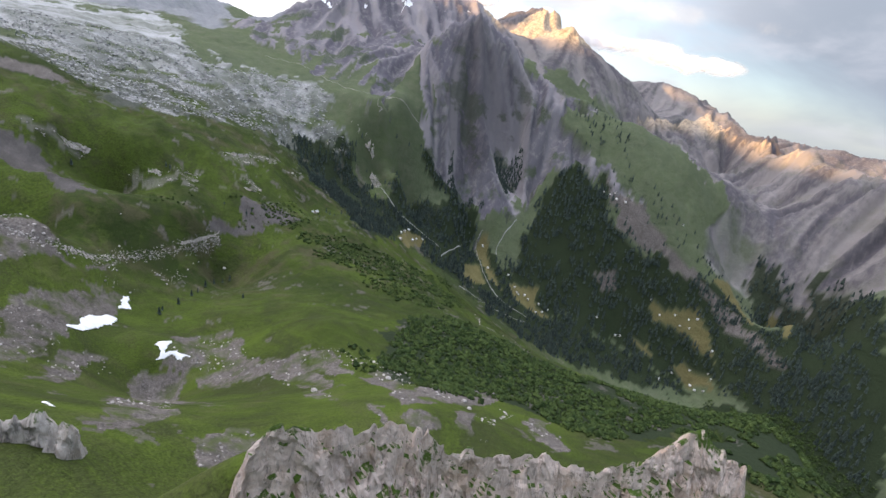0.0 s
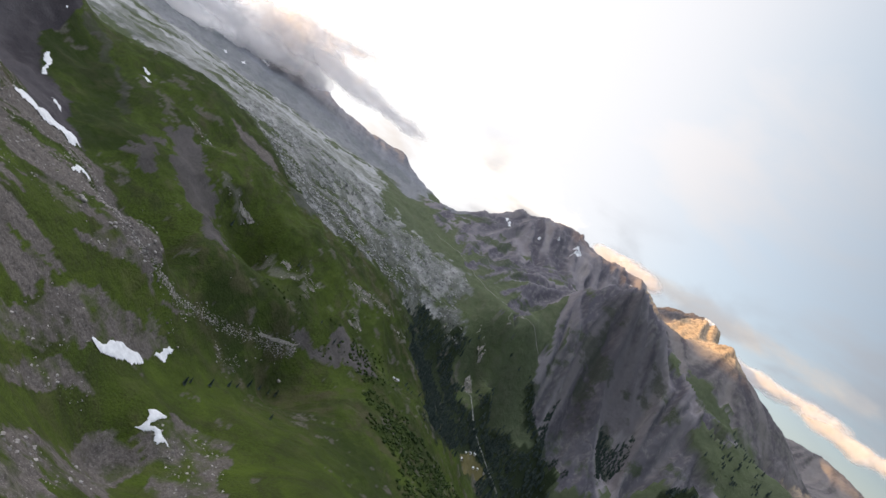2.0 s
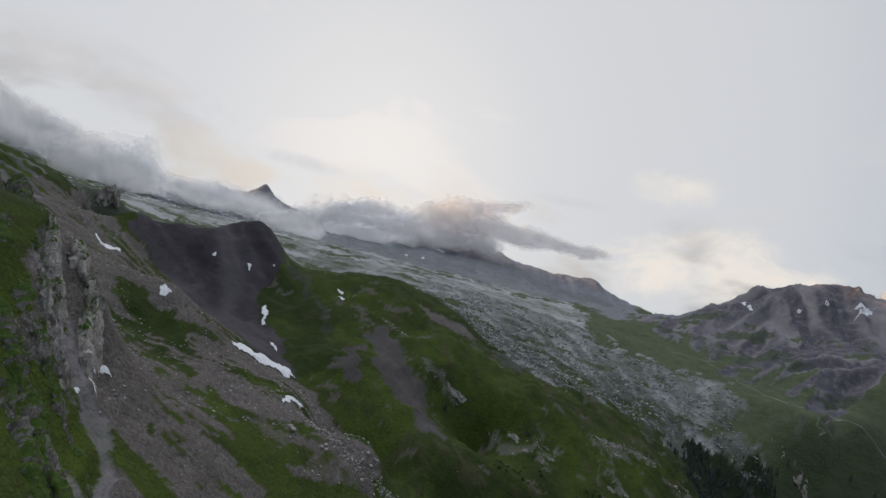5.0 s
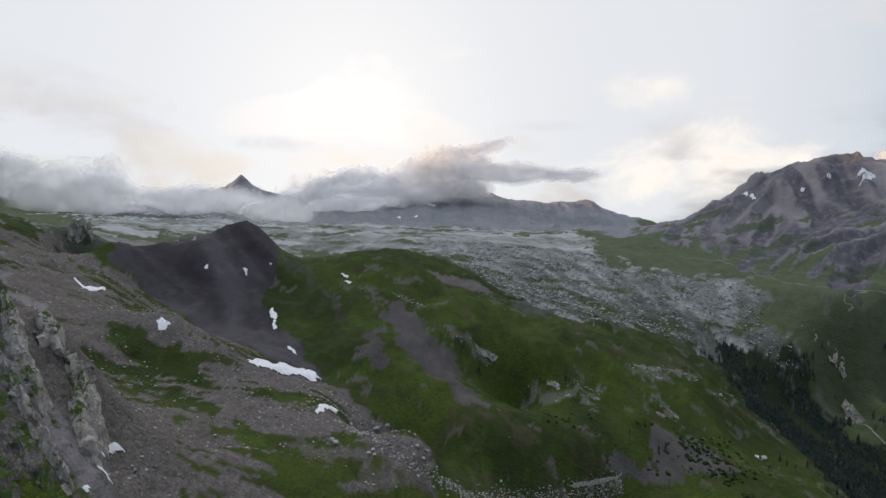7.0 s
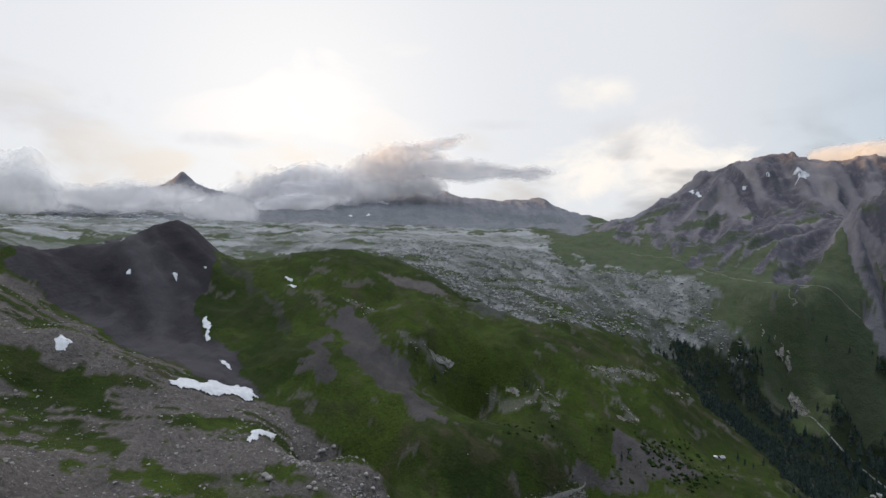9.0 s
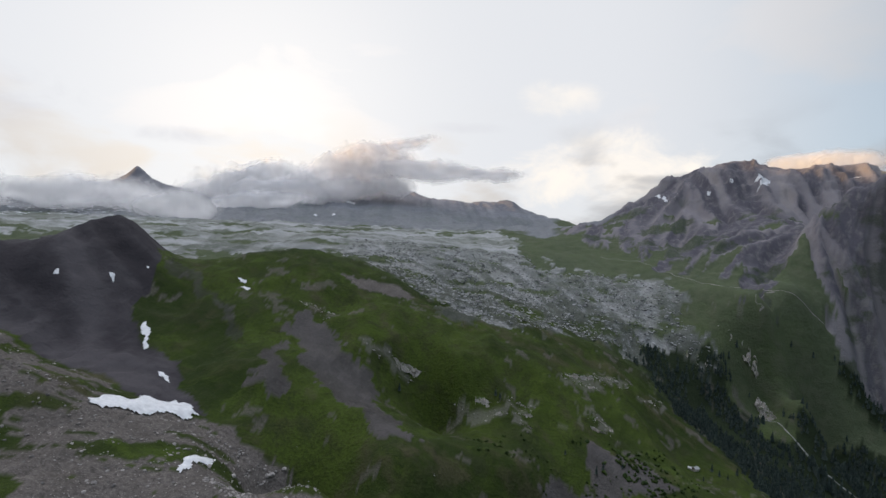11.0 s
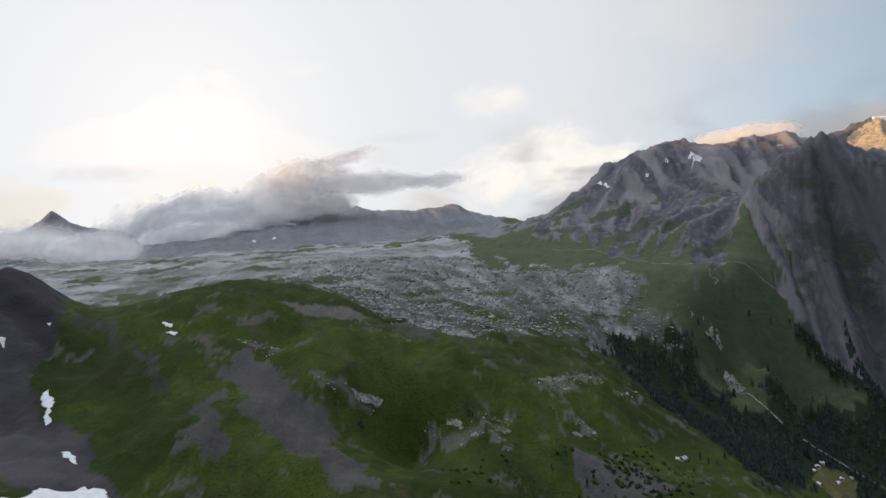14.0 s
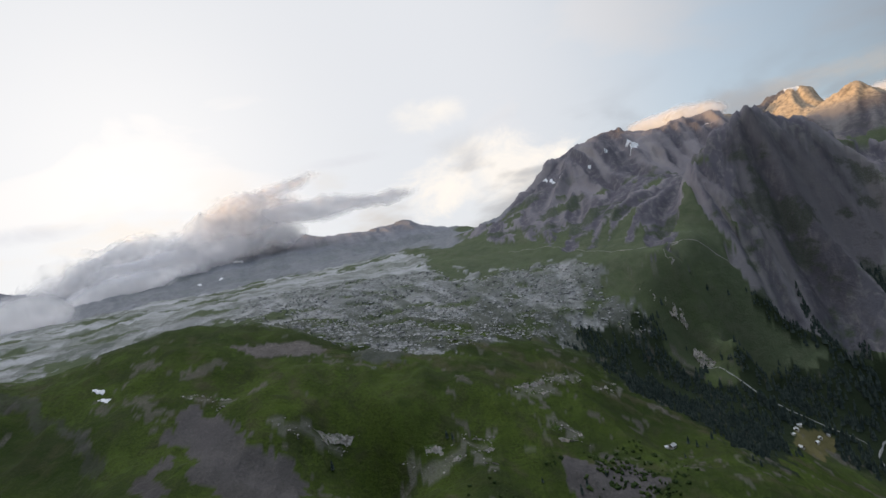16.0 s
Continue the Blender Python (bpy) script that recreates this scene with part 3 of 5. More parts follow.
HAMLETS = {
    "gorge village": [(545, 602), (561, 611), (530, 580), (578, 621), (573, 596), (594, 609), (619, 618)],
    "terrace": [(301, 515), (305, 512)],
    "valley hamlet": [(813, 615), (802, 571), (833, 529), (833, 501), (833, 489), (834, 484), (849, 478), (852, 467), (876, 449), (857, 439), (876, 435), (890, 431)],
    "forest clearing": [(1006, 364), (1037, 319), (1134, 308), (1141, 277), (1170, 253), (1170, 234), (1186, 216), (1193, 227), (1209, 214), (1196, 152), (1046, 312)],
    "lower hamlet": [(1114, 190), (1152, 167), (1167, 132), (1163, 120), (1139, 149), (1137, 136), (1142, 119), (1077, 199)],
    "high pasture": [(1122, 520), (1134, 508), (1143, 500), (1127, 507), (1141, 489), (1156, 471), (1273, 357)],
}


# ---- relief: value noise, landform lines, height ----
def hash2(ix, iy, seed):
    n = (ix * 374761393 + iy * 668265263 + seed * 974634777) & 0xFFFFFFFF
    n = ((n ^ (n >> 13)) * 1274126177) & 0xFFFFFFFF
    return ((n ^ (n >> 16)) & 0xFFFF) / 65535.0


def vnoise(x, y, seed=0):
    """Smooth noise in -1..1 with cells one unit wide."""
    ix, iy = np.floor(x).astype(np.int64), np.floor(y).astype(np.int64)
    u, v = x - ix, y - iy
    u, v = u * u * u * (u * (u * 6 - 15) + 10), v * v * v * (v * (v * 6 - 15) + 10)
    a, b = hash2(ix, iy, seed), hash2(ix + 1, iy, seed)
    c, d = hash2(ix, iy + 1, seed), hash2(ix + 1, iy + 1, seed)
    return 2 * (a + (b - a) * u + (c - a) * v + (a - b - c + d) * u * v) - 1


def fbm(x, y, size, octaves=4, seed=0, gain=0.5):
    total, amp, k = 0.0, 1.0, 1.0 / size
    for i in range(octaves):
        cs, sn = math.cos(1.1 * i + seed), math.sin(1.1 * i + seed)
        total = total + amp * vnoise((x * cs - y * sn) * k, (x * sn + y * cs) * k, seed * 31 + i)
        amp, k = amp * gain, k * 2.03
    return total


def ridged(x, y, size, octaves=4, seed=0, gain=0.5):
    """Sharp crests at 1, hollows towards 0."""
    total, amp, k, norm = 0.0, 1.0, 1.0 / size, 0.0
    for i in range(octaves):
        cs, sn = math.cos(0.9 * i + seed), math.sin(0.9 * i + seed)
        total = total + amp * (1 - np.abs(vnoise((x * cs - y * sn) * k, (x * sn + y * cs) * k, seed * 17 + i)) * 1.6)
        norm, amp, k = norm + amp, amp * gain, k * 2.1
    return total / norm


def inside(poly, x, y):
    """Which of the places lie within an outline on the map."""
    px, py = [p[0] for p in poly], [p[1] for p in poly]
    res = np.zeros(x.shape, bool)
    near = (x > min(px)) & (x < max(px)) & (y > min(py)) & (y < max(py))
    if not near.any():
        return res
    qx, qy = x[near], y[near]
    hit = np.zeros(qx.shape, bool)
    n = len(poly)
    for i in range(n):
        (x1, y1), (x2, y2) = poly[i], poly[(i + 1) % n]
        if y1 != y2:
            hit ^= ((y1 > qy) != (y2 > qy)) & (qx < (x2 - x1) * (qy - y1) / (y2 - y1) + x1)
    res[near] = hit
    return res


KNOTS = np.array([p for line in LANDFORMS.values() for p in line], float)
SOFT = 12.0


def solve_relief():
    d = np.linalg.norm(KNOTS[:, None, :2] - KNOTS[None, :, :2], axis=2)
    n = len(KNOTS)
    a = np.zeros((n + 3, n + 3))
    a[:n, :n] = -np.sqrt(d * d + SOFT * SOFT) + 1.5 * np.eye(n)
    a[:n, n], a[:n, n + 1:], a[n, :n], a[n + 1:, :n] = 1, KNOTS[:, :2] / 1000, 1, KNOTS[:, :2].T / 1000
    return np.linalg.solve(a, np.r_[KNOTS[:, 2], 0, 0, 0])


WEIGHTS = solve_relief()


def base_height(x, y):
    shape = x.shape
    x, y = x.ravel(), y.ravel()
    n = len(KNOTS)
    out = np.empty(len(x))
    for i in range(0, len(x), 20000):
        px, py = x[i:i + 20000], y[i:i + 20000]
        d2 = (px[:, None] - KNOTS[None, :, 0]) ** 2 + (py[:, None] - KNOTS[None, :, 1]) ** 2
        out[i:i + 20000] = -np.sqrt(d2 + SOFT * SOFT) @ WEIGHTS[:n] + WEIGHTS[n] + (px * WEIGHTS[n + 1] + py * WEIGHTS[n + 2]) / 1000
    return out.reshape(shape)


# ---- fall lines: noise drawn out along the steepest way down, for gullies and streaks ----
CELL = 8.0
LEFT, NEAR, COLS, ROWS = -1000.0, -300.0, 480, 300


def map_grid():
    return np.meshgrid(LEFT + CELL * np.arange(COLS), NEAR + CELL * np.arange(ROWS))


def on_grid(field, x, y):
    """A field of the map grid at the places x, y."""
    u, v = np.clip((x - LEFT) / CELL, 0, COLS - 1.001), np.clip((y - NEAR) / CELL, 0, ROWS - 1.001)
    i, j = u.astype(np.int64), v.astype(np.int64)
    u, v = u - i, v - j
    return (field[j, i] * (1 - u) + field[j, i + 1] * u) * (1 - v) + (field[j + 1, i] * (1 - u) + field[j + 1, i + 1] * u) * v


def fall_lines():
    x, y = map_grid()
    z = base_height(x, y)
    gy, gx = np.gradient(z, CELL)
    steep = np.hypot(gx, gy)
    wx, wy = gx / (steep + 0.04), gy / (steep + 0.04)
    # bend the lines a little
    bend = 0.5 * fbm(x, y, 120, 3, 81)
    wx, wy = wx * np.cos(bend) - wy * np.sin(bend), wx * np.sin(bend) + wy * np.cos(bend)
    fields = []
    for size, steps, seed in ((46, 26, 82), (17, 16, 83)):
        total = fbm(x, y, size, 2, seed)
        for way in (1, -1):
            px, py = x.copy(), y.copy()
            for k in range(steps):
                dx, dy = on_grid(wx, px, py), on_grid(wy, px, py)
                px, py = px + way * CELL * dx, py + way * CELL * dy
                total = total + fbm(px, py, size, 2, seed) * (1 - k / steps)
        total = total - total.mean()
        fields.append(total / total.std())
    return fields[0], fields[1], steep


FALL_WIDE, FALL_FINE, STEEP = fall_lines()


# ---- zones on the map ----
def zone_maker(x, y):
    wx, wy = fbm(x, y, 42, 5, 3, 0.62), fbm(x, y, 42, 5, 4, 0.62)

    def zone(names, ragged):
        res = np.zeros(x.shape, bool)
        for name in names.split():
            res |= inside(ZONES[name], x + ragged * wx, y + ragged * wy)
        return res.astype(float)
    return zone


WOODS = "gorge_wood gorge_wood_b slope_wood valley_wood near_wood near_wood_b far_wood tower_wood"
RUBBLE = "rubble_a rubble_b rubble_c rubble_d rubble_e rubble_f rubble_g rubble_h rubble_i rubble_j rubble_k rubble_l"
MEADOWS = "meadow_a meadow_b meadow_c meadow_d meadow_e meadow_f meadow_g meadow_h meadow_i meadow_j"
BANDS = "band_a band_b band_c band_d band_e band_f band_g"


def surface(x, y):
    """Height and zones of the land at the places x, y."""
    z = base_height(x, y)
    reach = np.hypot(x, y)
    zone = zone_maker(x, y)
    karst = np.maximum(zone("karst", 34), zone("karst_back", 16) * 0.7)
    karst *= np.clip((fbm(x, y * 2.2, 90, 4, 21) + 0.55) * 6, 0, 1)
    bands = zone(BANDS, 5) * (fbm(x * 0.5, y * 1.8, 10, 4, 22, 0.6) > -0.2)
    shale = np.maximum.reduce([zone("shale", 5), 0.45 * zone("gully_strip", 8), zone("scar_a scar_b scar_c", 11) * 0.6])
    streaks = fbm(0.83 * x + 0.55 * y, 3.2 * (0.83 * y - 0.55 * x), 46, 5, 23, 0.6)
    scree = np.maximum(zone("scree", 8) * (streaks > -0.30), np.maximum(zone("left_slope", 8) * (streaks > -0.60), zone("lower_scree", 8) * (streaks > 0.0)))
    scree = np.maximum(scree * (1 - zone("turf_a turf_b turf_d", 7)), zone("spur_scar tan_scar rock_isle pale_belt pale_belt_b", 6))
    scree = np.maximum(scree, zone("scar_a scar_b scar_c", 11) * 0.8)
    rub = zone(RUBBLE, 7) * np.clip(0.75 + 0.9 * fbm(x, y, 14, 4, 24, 0.6), 0, 1)
    step = z / 8.5 + 1.3 * fbm(x, y, 60, 3, 61)
    ledges = (np.abs(step - np.floor(step) - 0.5) < 0.10 + 0.06 * fbm(x, y, 12, 3, 63)) * (fbm(x, y, 75, 4, 62) > 0.62) * (fbm(x, y, 10, 3, 64) > 0.0) * (reach > 420) * (reach < 1000) * (y > 300) * (x > -60) * 0.7
    bands = np.maximum(bands, ledges * (1 - shale) * (1 - karst))
    specks = (fbm(x, y, 26, 5, 25, 0.65) > 1.05) * (reach < 900) * 0.6
    scree = np.maximum(np.maximum(scree, rub), specks)
    crag = zone("summit_rock tower_rock tower_lower", 26)
    fall, thread, steep = on_grid(FALL_WIDE, x, y), on_grid(FALL_FINE, x, y), on_grid(STEEP, x, y)
    # turf climbs the foot of the summit between the gullies
    foot = (x > 430) & (x < 1400) & (y > 700) & (y < 1500)
    turfed = 0.8 * fall + 0.6 * thread + (455 + 0.05 * (y - 900) - z) / 48 + 0.35 * fbm(x, y, 18, 4, 34, 0.6)
    alp = 1.1 * fbm(x, y, 70, 4, 84, 0.55) + 0.3 * fall > 0.45 + 1.4 * (np.hypot(x - 840, y - 1110) / 170) ** 2
    shelf = (fbm(x, y, 60, 4, 85, 0.6) + 0.5 * fall > 0.75) & (x < 830) & (z < 560)
    meadow = ((turfed > 0) & (x < 710 + 25 * thread)) | alp | shelf
    crag = np.maximum(crag, foot & (x < 800) & (z > 430)) * np.where(foot & meadow, 0.0, 1.0)
    face = zone("tower_wall", 14)
    crag = np.maximum(crag, face)
    golden = zone("golden_rock golden_peak_rock", 26)
    high = np.clip((z - 545 + 25 * fbm(x, y, 200, 3, 26)) / 20, 0, 1) * (reach > 1300)
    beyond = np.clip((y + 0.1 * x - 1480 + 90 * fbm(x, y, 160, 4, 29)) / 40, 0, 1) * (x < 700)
    east = np.clip((x - 1560 + 170 * (y < 330) + 80 * fbm(x, y, 160, 4, 30)) / 60, 0, 1) * (z > 60)
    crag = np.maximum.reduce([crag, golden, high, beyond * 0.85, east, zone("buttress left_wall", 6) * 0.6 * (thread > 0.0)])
    wood = zone(WOODS, 16)
    dry = zone(MEADOWS, 5)
    wood *= (1 - dry) * (1 - face) * (1 - zone("gorge_slope", 14))
    crag *= 1 - wood * 0.9
    # relief: gullies down the faces, steps on the karst, hummocks on turf
    big = np.clip((reach - 500) / 900, 0, 1.3)
    down = ridged(x, y * 0.26, 78, 5, 5, 0.58) - 0.80
    golden_down = ridged(0.62 * x - 0.78 * y, 0.3 * (0.78 * x + 0.62 * y), 95, 4, 6) - 0.78
    west = np.clip((x - 1400) / 300, 0, 1)
    tower = np.exp(-((x - 900) ** 2 + (y - 800) ** 2) / 330 ** 2)
    remote = np.clip((y - 1900) / 300, 0, 1)
    ribs = 0.42 - np.abs(fall) + 0.35 * (0.5 - np.abs(thread))
    z = z + crag * big * (15 + 24 * tower + 8 * west) * (1 - 0.6 * zone("golden_peak_rock", 26)) * ribs * np.clip(steep * 1.6, 0.25, 1.0) * (1 - remote)
    z = z + crag * big * (10 * (down + 0.12) * remote + 14 * golden_down * west * (1 - 0.7 * zone("golden_peak_rock", 26)))
    z = z + crag * big * (4.5 + 2 * west) * (1 - 0.6 * zone("golden_peak_rock", 26)) * fbm(x, y, 46, 5, 7, 0.5)
    # beds of rock stand out as steps
    bed = z / 23.0 + 0.8 * fbm(x, y, 150, 3, 86)
    z = z + crag * big * (1 - remote) * 3.0 * (1 - west) * np.tanh(3 * np.sin(2 * math.pi * bed) * np.clip(fbm(x, y, 90, 3, 87) + 0.3, 0, 1))
    z = z + karst * (3.4 * (ridged(x * 0.55, y * 1.3, 42, 5, 8, 0.6) - 0.45) + 1.6 * np.clip(thread, -1.5, 1.5) + 1.2 * fbm(x, y, 7, 2, 9))
    z = z + shale * (1.6 * (ridged(x * 1.2, y * 0.6, 34, 4, 10) - 0.45) + 1.3 * thread)
    cliff = zone("buttress left_wall", 6)
    z = z + cliff * 6.5 * (ridged(0.8 * x + 0.6 * y, 0.35 * (0.8 * y - 0.6 * x), 22, 4, 35, 0.6) - 0.5)
    slope = (1 - np.maximum(crag, karst)) * (reach > 250) * (1 - wood)
    z = z + slope * np.clip(reach / 400, 0.6, 1.3) * 6.0 * (ridged(x * 1.1, y * 0.5, 58, 5, 36, 0.55) - 0.55)
    z = z + scree * 0.9 * fbm(x, y, 6, 3, 28)
    z = z + (1 - 0.6 * wood) * np.clip(reach / 350, 0.4, 1.6) * (2.4 * fbm(x, y, 70, 4, 11) + 0.5 * fbm(x, y, 9, 3, 12))
    # strength of the haze tint on the far rock
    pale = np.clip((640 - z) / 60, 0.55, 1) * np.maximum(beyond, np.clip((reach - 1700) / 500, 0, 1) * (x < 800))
    gold = np.maximum(golden, east)
    streak = np.clip(0.5 + 0.22 * fall + 0.12 * thread, 0, 1)
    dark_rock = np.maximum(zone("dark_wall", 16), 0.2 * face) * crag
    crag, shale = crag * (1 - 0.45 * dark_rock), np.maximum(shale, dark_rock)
    # crests whose rock colour takes the painted sunlight
    sunlit_crown = np.where(y > 850, zone("golden_peak_rock", 26) * np.clip((z - 655) / 30, 0, 1), golden * np.clip((z - 415) / 50, 0, 1) * (y > 230))
    return z, (karst, shale, np.maximum(scree, bands * 0.45)), (crag, wood, dry), (pale, bands, gold), (streak, np.clip(0.5 + 0.25 * thread, 0, 1), sunlit_crown)


def sheet(name, x, y, z, wrap):
    """A grid of rows by columns as one mesh; wrap closes it in the column direction."""
    rows, cols = x.shape
    index = np.arange(rows * cols).reshape(rows, cols)
    nxt = np.roll(index, -1, axis=1)
    a, b, c, d = index[:-1], nxt[:-1], nxt[1:], index[1:]
    faces = np.stack([a, d, c, b], axis=-1)
    faces = (faces if wrap else faces[:, :-1]).reshape(-1, 4)
    return raw_mesh(name, np.stack([x, y, z], axis=-1).reshape(-1, 3), faces)


def raw_mesh(name, points, faces, smooth=True):
    """A mesh from arrays of points and of faces that all have as many corners."""
    mesh = bpy.data.meshes.new(name)
    mesh.vertices.add(len(points))
    mesh.vertices.foreach_set("co", np.asarray(points, np.float32).ravel())
    mesh.loops.add(faces.size)
    mesh.loops.foreach_set("vertex_index", faces.astype(np.int32).ravel())
    mesh.polygons.add(len(faces))
    mesh.polygons.foreach_set("loop_start", np.arange(0, faces.size, faces.shape[1], dtype=np.int32))
    mesh.update(calc_edges=True)
    mesh.polygons.foreach_set("use_smooth", np.full(len(faces), smooth))
    return mesh


# the ground is a fan round the first slope: fine near by, wider apart far out
HUB = (-20.0, -200.0)
FAN = np.radians(np.concatenate([np.linspace(-62, 104, 1050), np.linspace(106, 296, 90)]))
RINGS = np.concatenate([[0.5], np.geomspace(20, 4800, 780)])
RR, AA = np.meshgrid(RINGS, FAN, indexing="ij")
GX, GY = HUB[0] + RR * np.sin(AA), HUB[1] + RR * np.cos(AA)
GZ, ZONE_A, ZONE_B, ZONE_C, ZONE_D = surface(GX, GY)


def ground_at(x, y):
    """Height of the ground mesh at the places x, y."""
    x, y = np.atleast_1d(np.asarray(x, float)), np.atleast_1d(np.asarray(y, float))
    dx, dy = x - HUB[0], y - HUB[1]
    a = np.arctan2(dx, dy)
    a = np.where(a < FAN[0], a + 2 * math.pi, a)
    r = np.clip(np.hypot(dx, dy), 0.6, 4790)
    i = np.clip(np.searchsorted(RINGS, r) - 1, 0, len(RINGS) - 2)
    j = np.clip(np.searchsorted(FAN, a) - 1, 0, len(FAN) - 2)
    u, v = (r - RINGS[i]) / (RINGS[i + 1] - RINGS[i]), (a - FAN[j]) / (FAN[j + 1] - FAN[j])
    return (GZ[i, j] * (1 - u) + GZ[i + 1, j] * u) * (1 - v) + (GZ[i, j + 1] * (1 - u) + GZ[i + 1, j + 1] * u) * v


def make_ground():
    mesh = sheet("ground", GX, GY, GZ, True)
    for name, three in (("zone_a", ZONE_A), ("zone_b", ZONE_B), ("zone_c", ZONE_C), ("zone_d", ZONE_D)):
        layer = mesh.attributes.new(name, "FLOAT_COLOR", "POINT")
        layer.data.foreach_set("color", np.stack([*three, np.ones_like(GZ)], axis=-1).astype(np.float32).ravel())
    mesh.materials.append(GROUND)
    return tagged(new("ground", mesh), "green alpine slopes with scree, pale karst and rocky summits", "ground", kind="structure")


ground = make_ground()


# ---- plain surfaces of things ----
def plain(name, a, b, scale=1.0, rough=0.9, bump=0.0, specular=0.2, per="none"):
    m, n = material(name)
    at = n.add("ShaderNodeTexCoord").outputs["Object"]
    fac = n.noise(at, scale, 6.0, 0.62)
    if per == "island":
        fac = n.math("ADD", n.math("MULTIPLY", fac, 0.5), n.math("MULTIPLY", n.add("ShaderNodeNewGeometry").outputs["Random Per Island"], 0.5))
    if per == "object":
        fac = n.math("ADD", n.math("MULTIPLY", fac, 0.5), n.math("MULTIPLY", n.add("ShaderNodeObjectInfo").outputs["Random"], 0.5))
    colour = n.mix(n.ramp(fac, 0.25, 0.75), rgb(*a), rgb(*b))
    finish(n, colour, rough, n.noise(at, scale * 3, 5.0, 0.6) if bump else None, bump, 1.0, specular)
    return m


def limestone_material(name, dull, light, grass):
    """Limestone in upright slabs with dark joints, rusty stains and turf on the ledges."""
    m, n = material(name)
    at = n.add("ShaderNodeTexCoord").outputs["Object"]
    mid, fine = n.noise(at, 0.12, 6.0, 0.6), n.noise(at, 0.9, 6.0, 0.65)
    upright = n.noise(n.vec("MULTIPLY", at, (0.42, 0.42, 0.10)).outputs[0], 1.0, 8.0, 0.66, 0.5)
    colour = n.mix(n.ramp(upright, 0.34, 0.64), rgb(*dull), rgb(*light))
    colour = n.mix(n.ramp(mid, 0.48, 0.70, 0.0, 0.55), colour, rgb(dull[0] * 0.95, dull[1] * 0.80, dull[2] * 0.62))
    colour = n.mix(n.ramp(fine, 0.44, 0.75, 0.0, 0.35), colour, rgb(0.165, 0.15, 0.142))
    joints = n.ramp(n.noise(n.vec("MULTIPLY", at, (0.5, 0.5, 0.16)).outputs[0], 1.0, 10.0, 0.72, 1.2), 0.555, 0.60)
    colour = n.mix(n.math("MULTIPLY", joints, 0.5), colour, rgb(0.05, 0.047, 0.044))
    level = n.add("ShaderNodeSeparateXYZ", in_0=n.add("ShaderNodeNewGeometry").outputs["Normal"]).outputs[2]
    where = n.math("ADD", n.math("MULTIPLY", level, 0.35), n.noise(at, 0.075, 7.0, 0.66))
    tuft = n.math("MULTIPLY", n.ramp(where, grass, grass + 0.07), n.ramp(fine, 0.28, 0.5, 0.5, 1.0))
    colour = n.mix(tuft, colour, n.mix(fine, rgb(0.028, 0.058, 0.008), rgb(0.065, 0.105, 0.018)))
    flecks = n.math("MULTIPLY", n.ramp(n.noise(at, 1.6, 4.0, 0.7), 0.58, 0.66, 0.0, 0.6), n.ramp(tuft, 0.9, 0.2))
    colour = n.mix(flecks, colour, rgb(0.55, 0.515, 0.485))
    finish(n, colour, 0.95, n.math("ADD", fine, n.math("MULTIPLY", upright, 1.6)), 0.7, 0.8, 0.15)
    return m


LIMESTONE = limestone_material("rosy_limestone", (0.44, 0.355, 0.312), (0.65, 0.535, 0.472), 0.67)
PALE_LIMESTONE = limestone_material("grey_limestone", (0.28, 0.255, 0.235), (0.50, 0.455, 0.415), 0.70)
# darker copy of the stone, with the left wall's shade in its colour
SHADED_LIMESTONE = limestone_material("shaded_limestone", (0.085, 0.078, 0.070), (0.205, 0.186, 0.170), 0.63)
BOULDER = plain("boulder_stone", (0.13, 0.122, 0.116), (0.36, 0.335, 0.315), 0.8, 0.95, 0.4, per="island")
KARST_STONE = plain("karst_stone", (0.13, 0.132, 0.13), (0.37, 0.37, 0.365), 0.5, 0.95, 0.4, per="island")
SNOW = plain("old_snow", (0.56, 0.57, 0.585), (0.76, 0.77, 0.78), 0.25, 0.7, 0.25, 0.3)
NEEDLES = plain("needles", (0.029, 0.043, 0.040), (0.068, 0.088, 0.075), 0.5, 0.9, 0.5, 0.1, per="island")
LEAVES = plain("alder_leaves", (0.020, 0.038, 0.010), (0.050, 0.075, 0.019), 0.6, 0.85, 0.9, 0.15, per="island")
BARK = plain("bark", (0.05, 0.035, 0.025), (0.11, 0.08, 0.06), 3.0, 0.95, 0.3)
TIMBER = plain("weathered_timber", (0.07, 0.045, 0.03), (0.16, 0.11, 0.075), 2.0, 0.85, 0.2, per="object")
PLASTER = plain("pale_plaster", (0.50, 0.47, 0.42), (0.66, 0.63, 0.58), 1.0, 0.9, 0.1, per="object")
ROOFING = plain("pale_roof_sheet", (0.30, 0.30, 0.30), (0.62, 0.62, 0.61), 0.8, 0.45, 0.05, 0.5, per="object")
GLASS = plain("dark_window_glass", (0.02, 0.025, 0.03), (0.04, 0.045, 0.05), 1.0, 0.1, 0.0, 0.5)
GRAVEL = plain("pale_gravel", (0.15, 0.14, 0.125), (0.32, 0.295, 0.27), 0.6, 0.95, 0.3)
STREAMBED = plain("white_stream_bed", (0.13, 0.13, 0.12), (0.33, 0.33, 0.32), 0.35, 0.8, 0.4)


def part(name, bm, mat, parent, label=""):
    """One mesh object under a thing or a part."""
    mesh = bpy.data.meshes.new(name)
    bm.to_mesh(mesh)
    bm.free()
    mesh.materials.append(mat)
    ob = new(name, mesh)
    ob.parent = parent
    if label:
        ob["label"] = label
    return ob


